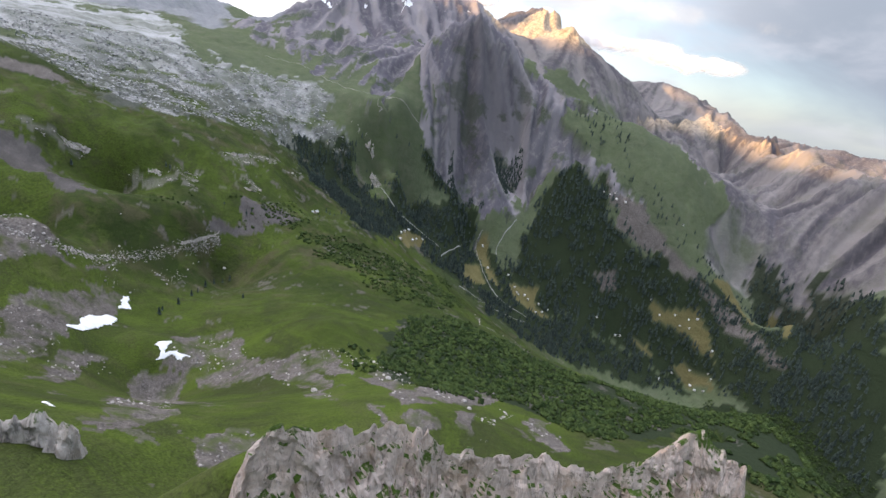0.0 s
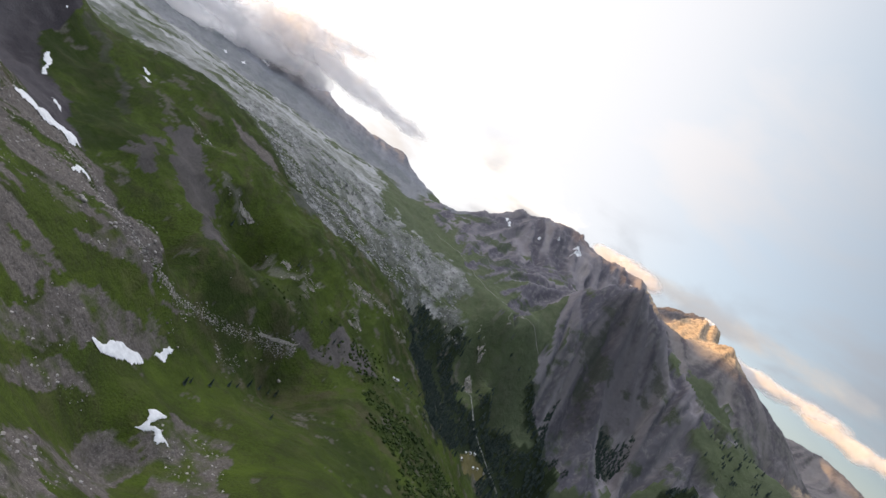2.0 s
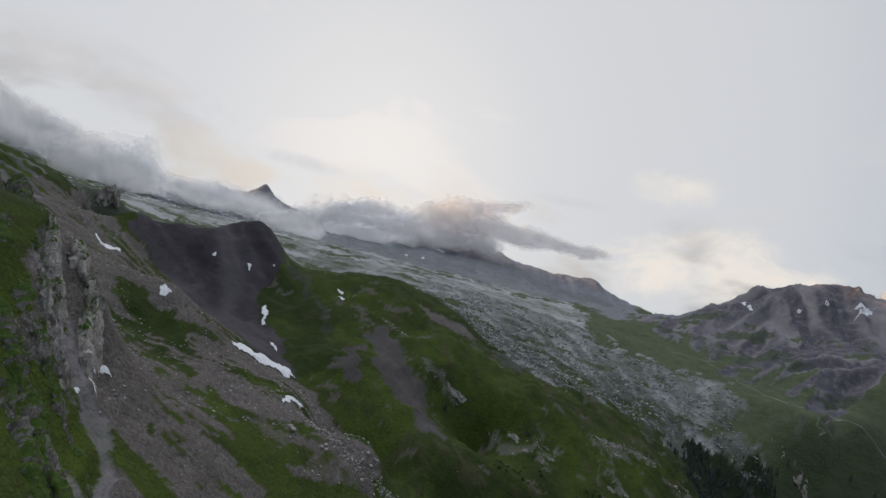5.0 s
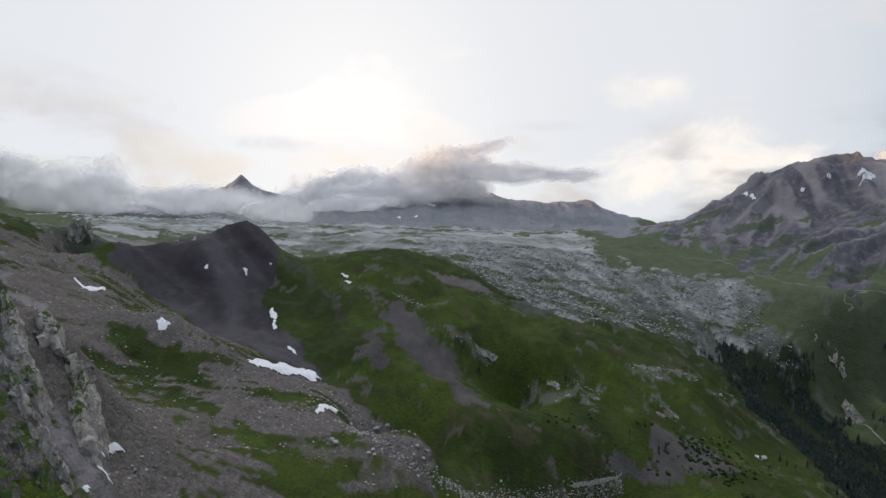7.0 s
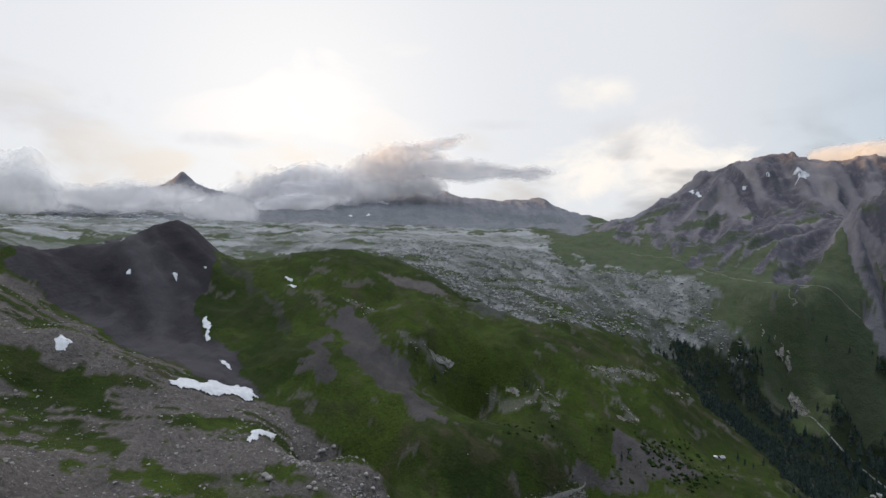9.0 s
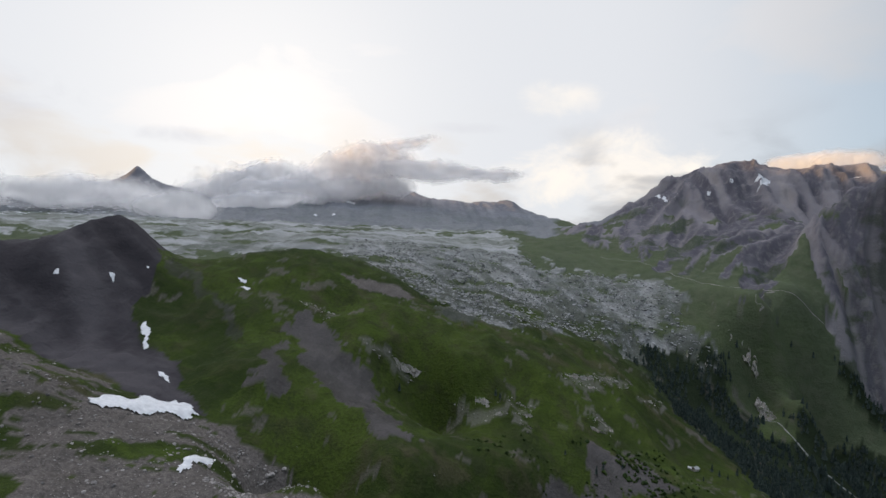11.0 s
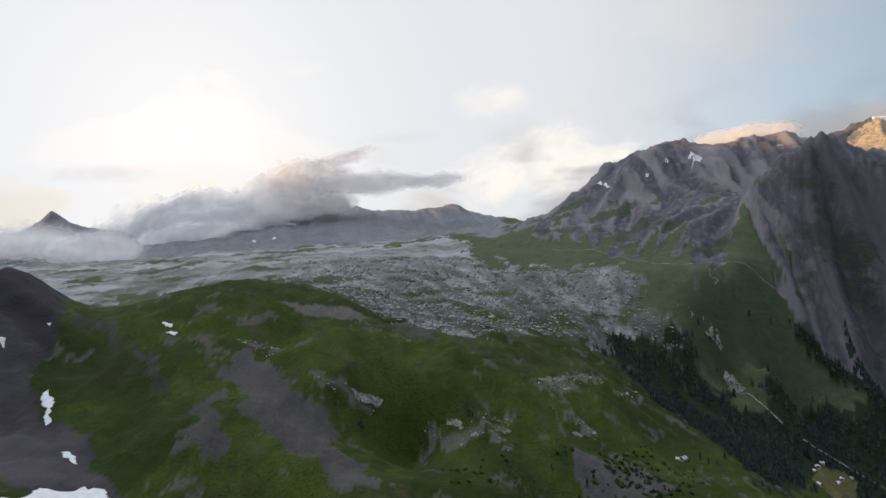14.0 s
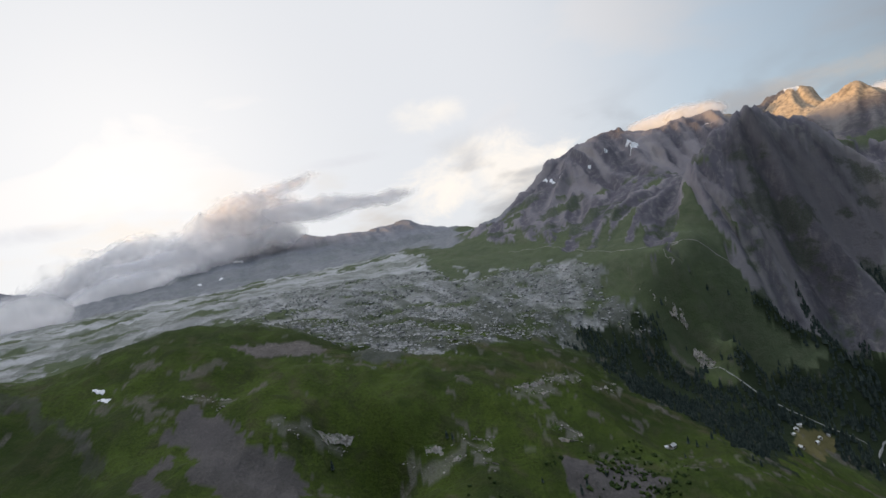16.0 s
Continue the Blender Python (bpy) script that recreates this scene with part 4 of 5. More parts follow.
# ---- snow patches ----
def snow_patch(outline):
    px, py = np.array([p[0] for p in outline], float), np.array([p[1] for p in outline], float)
    size = max(np.ptp(px), np.ptp(py))
    step = max(0.6, size / 44)
    mx = 0.08 * size
    xs, ys = np.arange(px.min() - mx, px.max() + mx, step), np.arange(py.min() - mx, py.max() + mx, step)
    x, y = np.meshgrid(xs, ys)
    ragged = 0.055 * size
    wx, wy = x + ragged * fbm(x, y, 0.25 * size, 4, 31), y + ragged * fbm(x, y, 0.25 * size, 4, 32)
    mask = inside(outline, wx, wy)
    if mask.sum() < 6:
        mask = inside(outline, x, y)
    cells = mask[:-1, :-1] & mask[1:, :-1] & mask[:-1, 1:] & mask[1:, 1:]
    # thick in the middle, thin at the rim
    depth = mask.astype(float)
    soft = depth.copy()
    for k in range(3):
        soft = (soft + np.roll(soft, 1, 0) + np.roll(soft, -1, 0) + np.roll(soft, 1, 1) + np.roll(soft, -1, 1)) / 5
    z = ground_at(x.ravel(), y.ravel()).reshape(x.shape)
    lift = 0.012 * size
    z = z + (0.35 + lift) * (soft ** 1.5) * 1.6 - 0.15 + 0.15 * fbm(x, y, 3, 3, 33)
    # keep the piece that holds most cells
    mark = np.where(cells, np.arange(cells.size).reshape(cells.shape) + 1, 0)
    for k in range(sum(cells.shape)):
        wide = np.pad(mark, 1)
        best = np.maximum.reduce([wide[1:-1, 1:-1], wide[:-2, 1:-1], wide[2:, 1:-1], wide[1:-1, :-2], wide[1:-1, 2:]])
        mark = np.where(cells, best, 0)
    names, amount = np.unique(mark[mark > 0], return_counts=True)
    if len(names):
        cells = mark == names[np.argmax(amount)]
    index = np.arange(x.size).reshape(x.shape)
    faces = np.stack([index[:-1, :-1], index[:-1, 1:], index[1:, 1:], index[1:, :-1]], axis=-1)[cells]
    if len(faces) == 0:
        return
    used, inverse = np.unique(faces, return_inverse=True)
    points = np.stack([x, y, z], axis=-1).reshape(-1, 3)[used]
    mesh = raw_mesh("snow_patch", points, inverse.reshape(-1, 4))
    mesh.materials.append(SNOW)
    tagged(new("snow_patch", mesh), "patch of old white snow lying on the scree", "snow", "leftover snow patches")


snow_patch([(-190, 343), (-188, 372), (-185, 399), (-174, 398), (-168, 409), (-157, 400), (-141, 395), (-152, 388), (-149, 382), (-161, 367), (-168, 346), (-179, 338)])
snow_patch([(-117, 295), (-118, 310), (-114, 321), (-110, 336), (-108, 315), (-114, 295)])
snow_patch([(-253, 317), (-251, 321), (-242, 320), (-241, 312), (-245, 309)])
snow_patch([(-260, 529), (-257, 537), (-233, 494), (-238, 489), (-246, 509)])
snow_patch([(-205, 448), (-198, 449), (-182, 429), (-192, 434)])
snow_patch([(-321, 579), (-315, 582), (-310, 570)])
snow_patch([(-210, 647), (-195, 639), (-194, 632), (-206, 641)])
snow_patch([(-202, 630), (-184, 622), (-186, 615)])
snow_patch([(-364, 366), (-355, 365), (-353, 385), (-345, 380), (-342, 359), (-344, 350), (-352, 356)])
snow_patch([(-145.9, 129.0), (-148.2, 136.2), (-147.3, 146.6), (-143.3, 152.0), (-143.1, 149.3), (-142.9, 136.8), (-141.3, 125.7)])
snow_patch([(-139.9, 125.4), (-139.2, 127.6), (-136.2, 127.8), (-131.8, 126.3), (-130.7, 122.3), (-134.5, 123.7)])
snow_patch([(-131, 111), (-131, 115), (-129, 113), (-129, 111)])
snow_patch([(-32, 186), (-21, 203), (-2, 231), (5, 228), (0, 208), (-17, 192)])
snow_patch([(9, 259), (17, 266), (14, 254), (16, 250), (6, 244)])
snow_patch([(20, 176), (33, 184), (29, 173), (25, 170), (32, 171), (44, 168), (32, 164), (28, 166), (17, 166), (22, 172)])
snow_patch([(-43, 5), (-41, 8), (-39, 0), (-41, -1)])
snow_patch([(2185, 1845), (2135, 1765), (2112, 1692), (2040, 1640), (1970, 1630), (2030, 1720), (2085, 1790), (2110, 1850)])
snow_patch([(934, 1327), (1001, 1377), (1010, 1370), (973, 1334)])
snow_patch([(965, 1372), (995, 1394), (1009, 1369), (988, 1349), (966, 1357)])
snow_patch([(722, 1421), (735, 1434), (735, 1407), (725, 1392), (718, 1403)])
snow_patch([(748, 1407), (754, 1410), (756, 1395), (751, 1391), (748, 1400)])
snow_patch([(887, 1370), (893, 1372), (897, 1363), (892, 1359), (886, 1363)])
snow_patch([(826, 1374), (833, 1377), (837, 1368), (832, 1364), (826, 1367)])
snow_patch([(1100, 1328), (1107, 1330), (1111, 1320), (1106, 1317), (1096, 1317)])
snow_patch([(1100, 1424), (1114, 1436), (1106, 1412), (1094, 1400), (1088, 1404)])
snow_patch([(1207, 1321), (1213, 1315), (1221, 1301), (1218, 1303), (1208, 1313)])
snow_patch([(1105, 1306), (1105, 1298), (1110, 1287), (1111, 1293), (1100, 1295)])
snow_patch([(-302, 2288), (-291, 2313), (-261, 2299), (-265, 2275), (-289, 2266)])
snow_patch([(-391, 2008), (-391, 2039), (-373, 2012), (-370, 1982), (-380, 1980)])
snow_patch([(-207, 2424), (-198, 2454), (-174, 2432), (-177, 2402), (-196, 2401)])
snow_patch([(-321, 2020), (-320, 2051), (-303, 2023), (-301, 1993), (-312, 1992)])
snow_patch([(-350, 540), (-352, 546), (-349, 548), (-346, 542), (-349, 540)])
snow_patch([(-305, 622), (-303, 623), (-299, 625), (-300, 625), (-300, 618)])
snow_patch([(1199, 1259), (1210, 1264), (895, 946), (890, 944), (895, 956)])
snow_patch([(722, 1475), (740, 1492), (731, 1443), (716, 1425), (713, 1447)])


# ---- roads and streams, laid on the ground ----
def ribbon(name, line, width, mat, label, category, seed):
    pts = [np.array(p, float) for p in line]
    path = []
    for k in range(len(pts) - 1):
        p0, p1, p2, p3 = pts[max(k - 1, 0)], pts[k], pts[k + 1], pts[min(k + 2, len(pts) - 1)]
        n = max(3, int(np.linalg.norm(p2 - p1) / 4))
        for t in np.arange(n) / n:
            path.append(0.5 * (2 * p1 + (p2 - p0) * t + (2 * p0 - 5 * p1 + 4 * p2 - p3) * t * t + (3 * p1 - p0 - 3 * p2 + p3) * t ** 3))
    path = np.array(path + [pts[-1]])
    path = path + 2.0 * np.stack([fbm(path[:, 0], path[:, 1], 30, 3, seed), fbm(path[:, 0], path[:, 1], 30, 3, seed + 1)], axis=-1)
    way = np.gradient(path, axis=0)
    side = np.stack([-way[:, 1], way[:, 0]], axis=-1) / np.linalg.norm(way, axis=1)[:, None]
    breadth = width * (1 + 0.5 * fbm(path[:, 0], path[:, 1], 12, 3, seed + 2))
    rows = [path + side * (breadth * k)[:, None] for k in (-0.5, -0.17, 0.17, 0.5)]
    x, y = np.stack([r[:, 0] for r in rows], 1), np.stack([r[:, 1] for r in rows], 1)
    z = ground_at(x.ravel(), y.ravel()).reshape(x.shape) + np.array([0.25, 0.55, 0.55, 0.25])
    mesh = sheet(name, x, y, z, False)
    mesh.materials.append(mat)
    tagged(new(name, mesh), label, category, kind="structure")


for key, line in LINES.items():
    if key == "stones":
        continue
    if key.startswith("stream"):
        ribbon("stream", line, 1.9, STREAMBED, "white stony bed of a mountain stream", "stream", 41)
    else:
        ribbon("road", line, 1.7 if key == "road" else 1.3, GRAVEL, "narrow pale gravel track across the slope", "track", 45)


# ---- rock: crags along crests and ribs ----
def chip(q, shift, scale, tall):
    """A value for each block of a jointed rock, the same all over one block."""
    cell = noise.voronoi(Vector((q.x * scale, q.y * scale, q.z * scale / tall)) + shift)[1][0]
    return noise.cell(cell * 7.31)


def rock_rib(line, half, drop, label, seed=1, rows=60, step=0.8, jag=0.16, bend=2.2, stone=None):
    """A rib of jointed limestone along a line of (x, y, height of its top), broken into upright blocks and slabs."""
    pts = [Vector(p) for p in line]
    path = []
    for a, b in zip(pts, pts[1:]):
        n = max(2, int((b - a).length / step))
        path += [a.lerp(b, t / n) for t in range(n)]
    path.append(pts[-1])
    verts = []
    shift = Vector((seed * 37.0, seed * 11.0, 5.0))
    size = 0.1 * half
    for i, p in enumerate(path):
        ahead = path[min(i + 2, len(path) - 1)] - path[max(i - 2, 0)]
        side = Vector((ahead.y, -ahead.x, 0)).normalized()
        end = min(i, len(path) - 1 - i) / max(1, len(path) - 1)
        taper = min(1.0, 0.6 + 5 * end)
        crest = jag * drop * (noise.noise(p * 0.11 + shift) + 0.5 * noise.noise(p * 0.35 + shift))
        crest += 0.9 * size * chip(p, shift, 0.45, 3.0)
        for k in range(rows + 1):
            v = 2 * k / rows - 1
            q = p + side * (half * v * taper * (0.75 + 0.25 * abs(v)))
            q.z += crest - drop * (abs(v) ** bend) - (1 - taper) * drop * 0.6
            bent = q + 1.3 * Vector((noise.noise(q * 0.3), noise.noise(q * 0.3 + shift), 0))
            push = 1.8 * chip(bent, shift, 0.10, 2.2) + 0.8 * chip(bent, shift, 0.25, 1.8) + 0.22 * chip(bent, shift, 0.6, 1.4) + 0.5 * noise.noise(q * 0.22 + shift) - 1.2
            q += (side * (1 if v > 0 else -1) * min(1.0, abs(v) * 2.5) + Vector((0, 0, 0.3))) * (push * size)
            verts.append(q)
    cols = rows + 1
    index = np.arange(len(verts)).reshape(-1, cols)
    faces = np.stack([index[:-1, :-1], index[1:, :-1], index[1:, 1:], index[:-1, 1:]], axis=-1).reshape(-1, 4)
    mesh = raw_mesh("rock_crag", np.array([tuple(v) for v in verts]), faces, False)
    mesh.materials.append(stone or LIMESTONE)
    return tagged(new("rock_crag", mesh), label, "crag", "limestone crags")


def top_line(flat, lift):
    z = ground_at([p[0] for p in flat], [p[1] for p in flat])
    return [(p[0], p[1], float(h) + lift) for p, h in zip(flat, z)]


for k, line in enumerate(CREST_CRAGS):
    rock_rib([(x, y, z + 0.3) for x, y, z in line], 15.0, 46.0, "rosy grey limestone crag on a grassy crest", k + 1, 84, 0.7, 0.05, 1.35, PALE_LIMESTONE if k == 3 else LIMESTONE)
for k, line in enumerate(BUTTRESS_RIBS):
    rock_rib(top_line(line, 6.0), 8.5, 22.0, "steep grey limestone rib above the scree", k + 11, stone=PALE_LIMESTONE)
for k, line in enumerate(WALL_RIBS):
    rock_rib(top_line(line, 2.0), 11.0, 15.0, "limestone rib of a steep wall, coloured dark for its shade", k + 31, stone=SHADED_LIMESTONE)
rock_rib(top_line(PILLAR, 20.0), 19.0, 80.0, "upright limestone pillar at the end of a ridge", 23, bend=1.6, stone=PALE_LIMESTONE)
for k, line in enumerate(CLIFFS):
    rock_rib(top_line(line, -0.5), 15.0, 20.0, "grey limestone cliff where the karst breaks off", k + 71, 40, 1.2, 0.2, 1.6, PALE_LIMESTONE)
for k, name in enumerate(BANDS.split() + ["band_c", "band_e", "band_g"]):
    # a broken ledge along the middle of each outcrop
    spots = sorted(ZONES[name])
    a, b = Vector(spots[0]), Vector(spots[-1])
    middle = Vector((sum(p[0] for p in spots) / len(spots), sum(p[1] for p in spots) / len(spots)))
    shift = Vector((0, -9.0 if k > 6 else 3.0))
    ledge = [tuple(a * 0.85 + middle * 0.15 + shift), tuple(middle + shift), tuple(b * 0.85 + middle * 0.15 + shift)]
    rock_rib(top_line(ledge, 0.6), 5.0, 8.0, "low broken limestone ledge in the turf", k + 51, 22, 0.9, 0.35, 1.6, PALE_LIMESTONE)


# ---- scattered stuff: one mesh each ----
def scatter(name, template, faces, spots, sizes, mat, label, category, squash=None, seed=7):
    """Copies of a small shape at the spots, turned at random, joined into one mesh."""
    rng = np.random.default_rng(seed)
    n, m = len(spots), len(template[0])
    turn = rng.random(n) * 2 * math.pi
    kind = rng.integers(0, len(template), n)
    shape = np.stack(template)[kind]
    c, s = np.cos(turn)[:, None], np.sin(turn)[:, None]
    wide, tall = sizes[:, None], (sizes * (1 if squash is None else squash))[:, None]
    x = (shape[:, :, 0] * c - shape[:, :, 1] * s) * wide + spots[:, 0:1]
    y = (shape[:, :, 0] * s + shape[:, :, 1] * c) * wide + spots[:, 1:2]
    z = shape[:, :, 2] * tall + spots[:, 2:3]
    all_faces = (faces[None] + (np.arange(n) * m)[:, None, None]).reshape(-1, faces.shape[1])
    mesh = raw_mesh(name, np.stack([x, y, z], axis=-1).reshape(-1, 3), all_faces, False)
    mesh.materials.append(mat)
    return tagged(new(name, mesh), label, category, kind="stuff")


def ball_shapes(count, rough, seed, subdivisions=1, flat=1.0):
    """Lumpy low shapes about one unit across their radius."""
    bm = bmesh.new()
    bmesh.ops.create_icosphere(bm, subdivisions=subdivisions, radius=1.0)
    co = np.array([tuple(v.co) for v in bm.verts])
    faces = np.array([[v.index for v in f.verts] for f in bm.faces])
    bm.free()
    rng = np.random.default_rng(seed)
    return [co * (1 + rough * (rng.random((len(co), 1)) - 0.5)) * np.array([1, 0.6 + 0.4 * rng.random(), flat * (0.6 + 0.4 * rng.random())]) for k in range(count)], faces


def spruce_shapes(count, seed, tiers=4, sides=6):
    rng = np.random.default_rng(seed)
    shapes = []
    for k in range(count):
        points = []
        for t in range(tiers):
            base = 0.06 + 0.9 * t / tiers * 0.95
            tip = min(1.0, base + 0.52 - 0.06 * t) if t < tiers - 1 else 1.0
            radius = 0.21 * (1 - base) ** 0.85 + 0.015
            points.append((0.02 * rng.normal(), 0.02 * rng.normal(), tip))
            for i in range(sides):
                a = 2 * math.pi * (i + 0.5 * t) / sides + 0.25 * rng.normal()
                r = radius * (0.7 + 0.6 * rng.random())
                points.append((r * math.cos(a), r * math.sin(a), base + 0.04 * rng.normal()))
        shapes.append(np.array(points))
    faces = np.array([[t * (sides + 1), t * (sides + 1) + 1 + i, t * (sides + 1) + 1 + (i + 1) % sides] for t in range(tiers) for i in range(sides)])
    return shapes, faces


def spots_in(names, per_metre, seed, ragged=6.0, gaps=0.0, size=30):
    """Random places within zones, with gaps."""
    rng = np.random.default_rng(seed)
    found = []
    for name in names.split():
        poly = ZONES[name]
        xs, ys = [p[0] for p in poly], [p[1] for p in poly]
        area = (max(xs) - min(xs)) * (max(ys) - min(ys))
        n = int(area * per_metre)
        x, y = rng.uniform(min(xs), max(xs), n), rng.uniform(min(ys), max(ys), n)
        keep = inside(poly, x + ragged * fbm(x, y, 25, 3, seed), y + ragged * fbm(x, y, 25, 3, seed + 1))
        keep &= fbm(x, y, size, 4, seed + 2) > gaps - 1.5
        for m in MEADOWS.split():
            keep &= ~inside(ZONES[m], x, y)
        found.append(np.stack([x[keep], y[keep]], axis=-1))
    p = np.concatenate(found)
    p = p[~inside(ZONES["tower_wall"], p[:, 0], p[:, 1])]
    p = p[~inside(ZONES["gorge_slope"], p[:, 0] + 12 * fbm(p[:, 0], p[:, 1], 25, 3, 5), p[:, 1])]
    # no trees in the beds of the streams
    for key, line in LINES.items():
        if key.startswith("stream"):
            for (ax, ay), (bx, by) in zip(line, line[1:]):
                k = np.clip(((p[:, 0] - ax) * (bx - ax) + (p[:, 1] - ay) * (by - ay)) / ((bx - ax) ** 2 + (by - ay) ** 2 + 1e-6), 0, 1)
                p = p[np.hypot(p[:, 0] - ax - k * (bx - ax), p[:, 1] - ay - k * (by - ay)) > 7.0]
    return np.column_stack([p, ground_at(p[:, 0], p[:, 1])])


SPRUCE, SPRUCE_FACES = spruce_shapes(8, 5)
BUSH, BUSH_FACES = ball_shapes(10, 1.0, 6)
STONE, STONE_FACES = ball_shapes(10, 0.95, 8)

rng = np.random.default_rng(3)
p = spots_in("gorge_wood gorge_wood_b", 0.045, 51, 16, 1.0)
scatter("spruce_wood", SPRUCE, SPRUCE_FACES, p - [0, 0, 0.6], 5.5 + 6 * rng.random(len(p)), NEEDLES, "dense dark spruce wood in the gorge", "forest")
p = spots_in("valley_wood slope_wood far_wood tower_wood", 0.016, 52, 20, 1.0)
scatter("spruce_wood", SPRUCE, SPRUCE_FACES, p - [0, 0, 0.6], 9 + 10 * rng.random(len(p)), NEEDLES, "dark spruce wood covering the valley side", "forest")
p = spots_in("near_wood near_wood_b", 0.15, 53, 22, 0.75, 60)
scatter("alder_scrub", BUSH, BUSH_FACES, p + [0, 0, 0.8], 0.8 + 2.4 * rng.random(len(p)) ** 2.5, LEAVES, "thick green alder scrub on a steep slope", "scrub")
p = spots_in("scrub near_bushes bush_line", 0.050, 54, 10, 1.0)
scatter("alder_scrub", BUSH, BUSH_FACES, p + [0, 0, 0.6], 1.0 + 2.0 * rng.random(len(p)) ** 2, LEAVES, "loose green bushes between the meadows", "scrub")
p = spots_in("ridge_trees", 0.004, 71, 12, 1.3)
scatter("spruce_wood", SPRUCE, SPRUCE_FACES, p - [0, 0, 0.6], 7 + 8 * rng.random(len(p)), NEEDLES, "open spruce wood on a grassy ridge", "forest")
p = np.stack([rng.uniform(690, 1120, 9000), rng.uniform(600, 860, 9000)], axis=-1)
p = np.column_stack([p, ground_at(p[:, 0], p[:, 1])])
p = p[inside(ZONES["tower_wall"], p[:, 0], p[:, 1]) & (p[:, 2] < 245 + 28 * on_grid(FALL_WIDE, p[:, 0], p[:, 1]) + 32 * on_grid(FALL_FINE, p[:, 0], p[:, 1]))]
scatter("spruce_wood", SPRUCE, SPRUCE_FACES, p - [0, 0, 0.6], 6 + 7 * rng.random(len(p)), NEEDLES, "dark spruces climbing between the gullies of a rock wall", "forest")
p = spots_in("gorge_trees", 0.006, 74, 14, 1.2)
scatter("spruce_wood", SPRUCE, SPRUCE_FACES, p - [0, 0, 0.6], 6 + 8 * rng.random(len(p)), NEEDLES, "loose spruces on the side of the gorge", "forest")
p = spots_in("shrubs", 0.012, 72, 12, 1.0)
scatter("alder_scrub", BUSH, BUSH_FACES, p + [0, 0, 0.5], 0.8 + 1.8 * rng.random(len(p)) ** 2, LEAVES, "scattered dark bushes on the turf", "scrub")
p = spots_in(BANDS, 0.09, 73, 4, 1.3, 12)
scatter("rubble", STONE, STONE_FACES, p, 0.35 + 1.2 * rng.random(len(p)) ** 3, BOULDER, "broken limestone outcrops breaking through the turf", "rubble", 0.7)
p = spots_in("karst", 0.007, 55, 8, 1.25)
p = p[(p[:, 1] < 1100) & (p[:, 0] > -60)]
scatter("dwarf_spruce", SPRUCE, SPRUCE_FACES, p - [0, 0, 0.3], 1.6 + 3.0 * rng.random(len(p)) ** 2, NEEDLES, "scattered small spruces on the pale karst", "trees")
p = spots_in("karst", 0.034, 76, 8, 0.9)
p = p[(p[:, 1] < 1130) & (p[:, 0] > -120)]
scatter("karst_slabs", STONE, STONE_FACES, p, 0.9 + 3.2 * rng.random(len(p)) ** 2.2, KARST_STONE, "weathered pale slabs and blocks of the karst", "rock", 0.5)
p = spots_in(RUBBLE, 0.06, 56, 5, 1.3)
scatter("rubble", STONE, STONE_FACES, p, 0.25 + 1.1 * rng.random(len(p)) ** 3.5, BOULDER, "pale limestone rubble strewn over the scree", "rubble", 0.8)
p = spots_in("scree left_slope", 0.06, 57, 5, 1.2)
scatter("rubble", STONE, STONE_FACES, p, 0.3 + 1.1 * rng.random(len(p)) ** 4, BOULDER, "grey stones strewn over the steep scree", "rubble", 0.8)
p = spots_in("boulder_belt boulder_field boulder_field_b", 0.10, 58, 6, 1.3)
scatter("rubble", STONE, STONE_FACES, p, 0.3 + 1.1 * rng.random(len(p)) ** 3, BOULDER, "white boulders in a belt below the scree", "rubble", 0.8)
way = np.array(LINES["stones"], float)
leg = rng.integers(0, len(way) - 1, 2600)
p = way[leg] + (way[leg + 1] - way[leg]) * rng.random((2600, 1)) + rng.normal(0, 2.6, (2600, 2)) + 3 * fbm(way[leg][:, :1], way[leg][:, 1:], 20, 3, 75)
p = np.column_stack([p, ground_at(p[:, 0], p[:, 1])])
scatter("rubble", STONE, STONE_FACES, p, 0.25 + 1.0 * rng.random(len(p)) ** 3, BOULDER, "pale stones along a dry stream bed", "rubble", 0.8)
p = spots_in("fleck_field", 0.0030, 60, 8, 1.2)
scatter("snow_flecks", STONE, STONE_FACES, p, 5 + 9 * rng.random(len(p)) ** 2, SNOW, "small flecks of snow left on the far karst", "snow", 0.12)
p = spots_in("turf_stones", 0.004, 59, 5, 1.6)
scatter("rubble", STONE, STONE_FACES, p, 0.3 + 0.9 * rng.random(len(p)) ** 2, BOULDER, "single white stones lying in the turf", "rubble", 0.8)


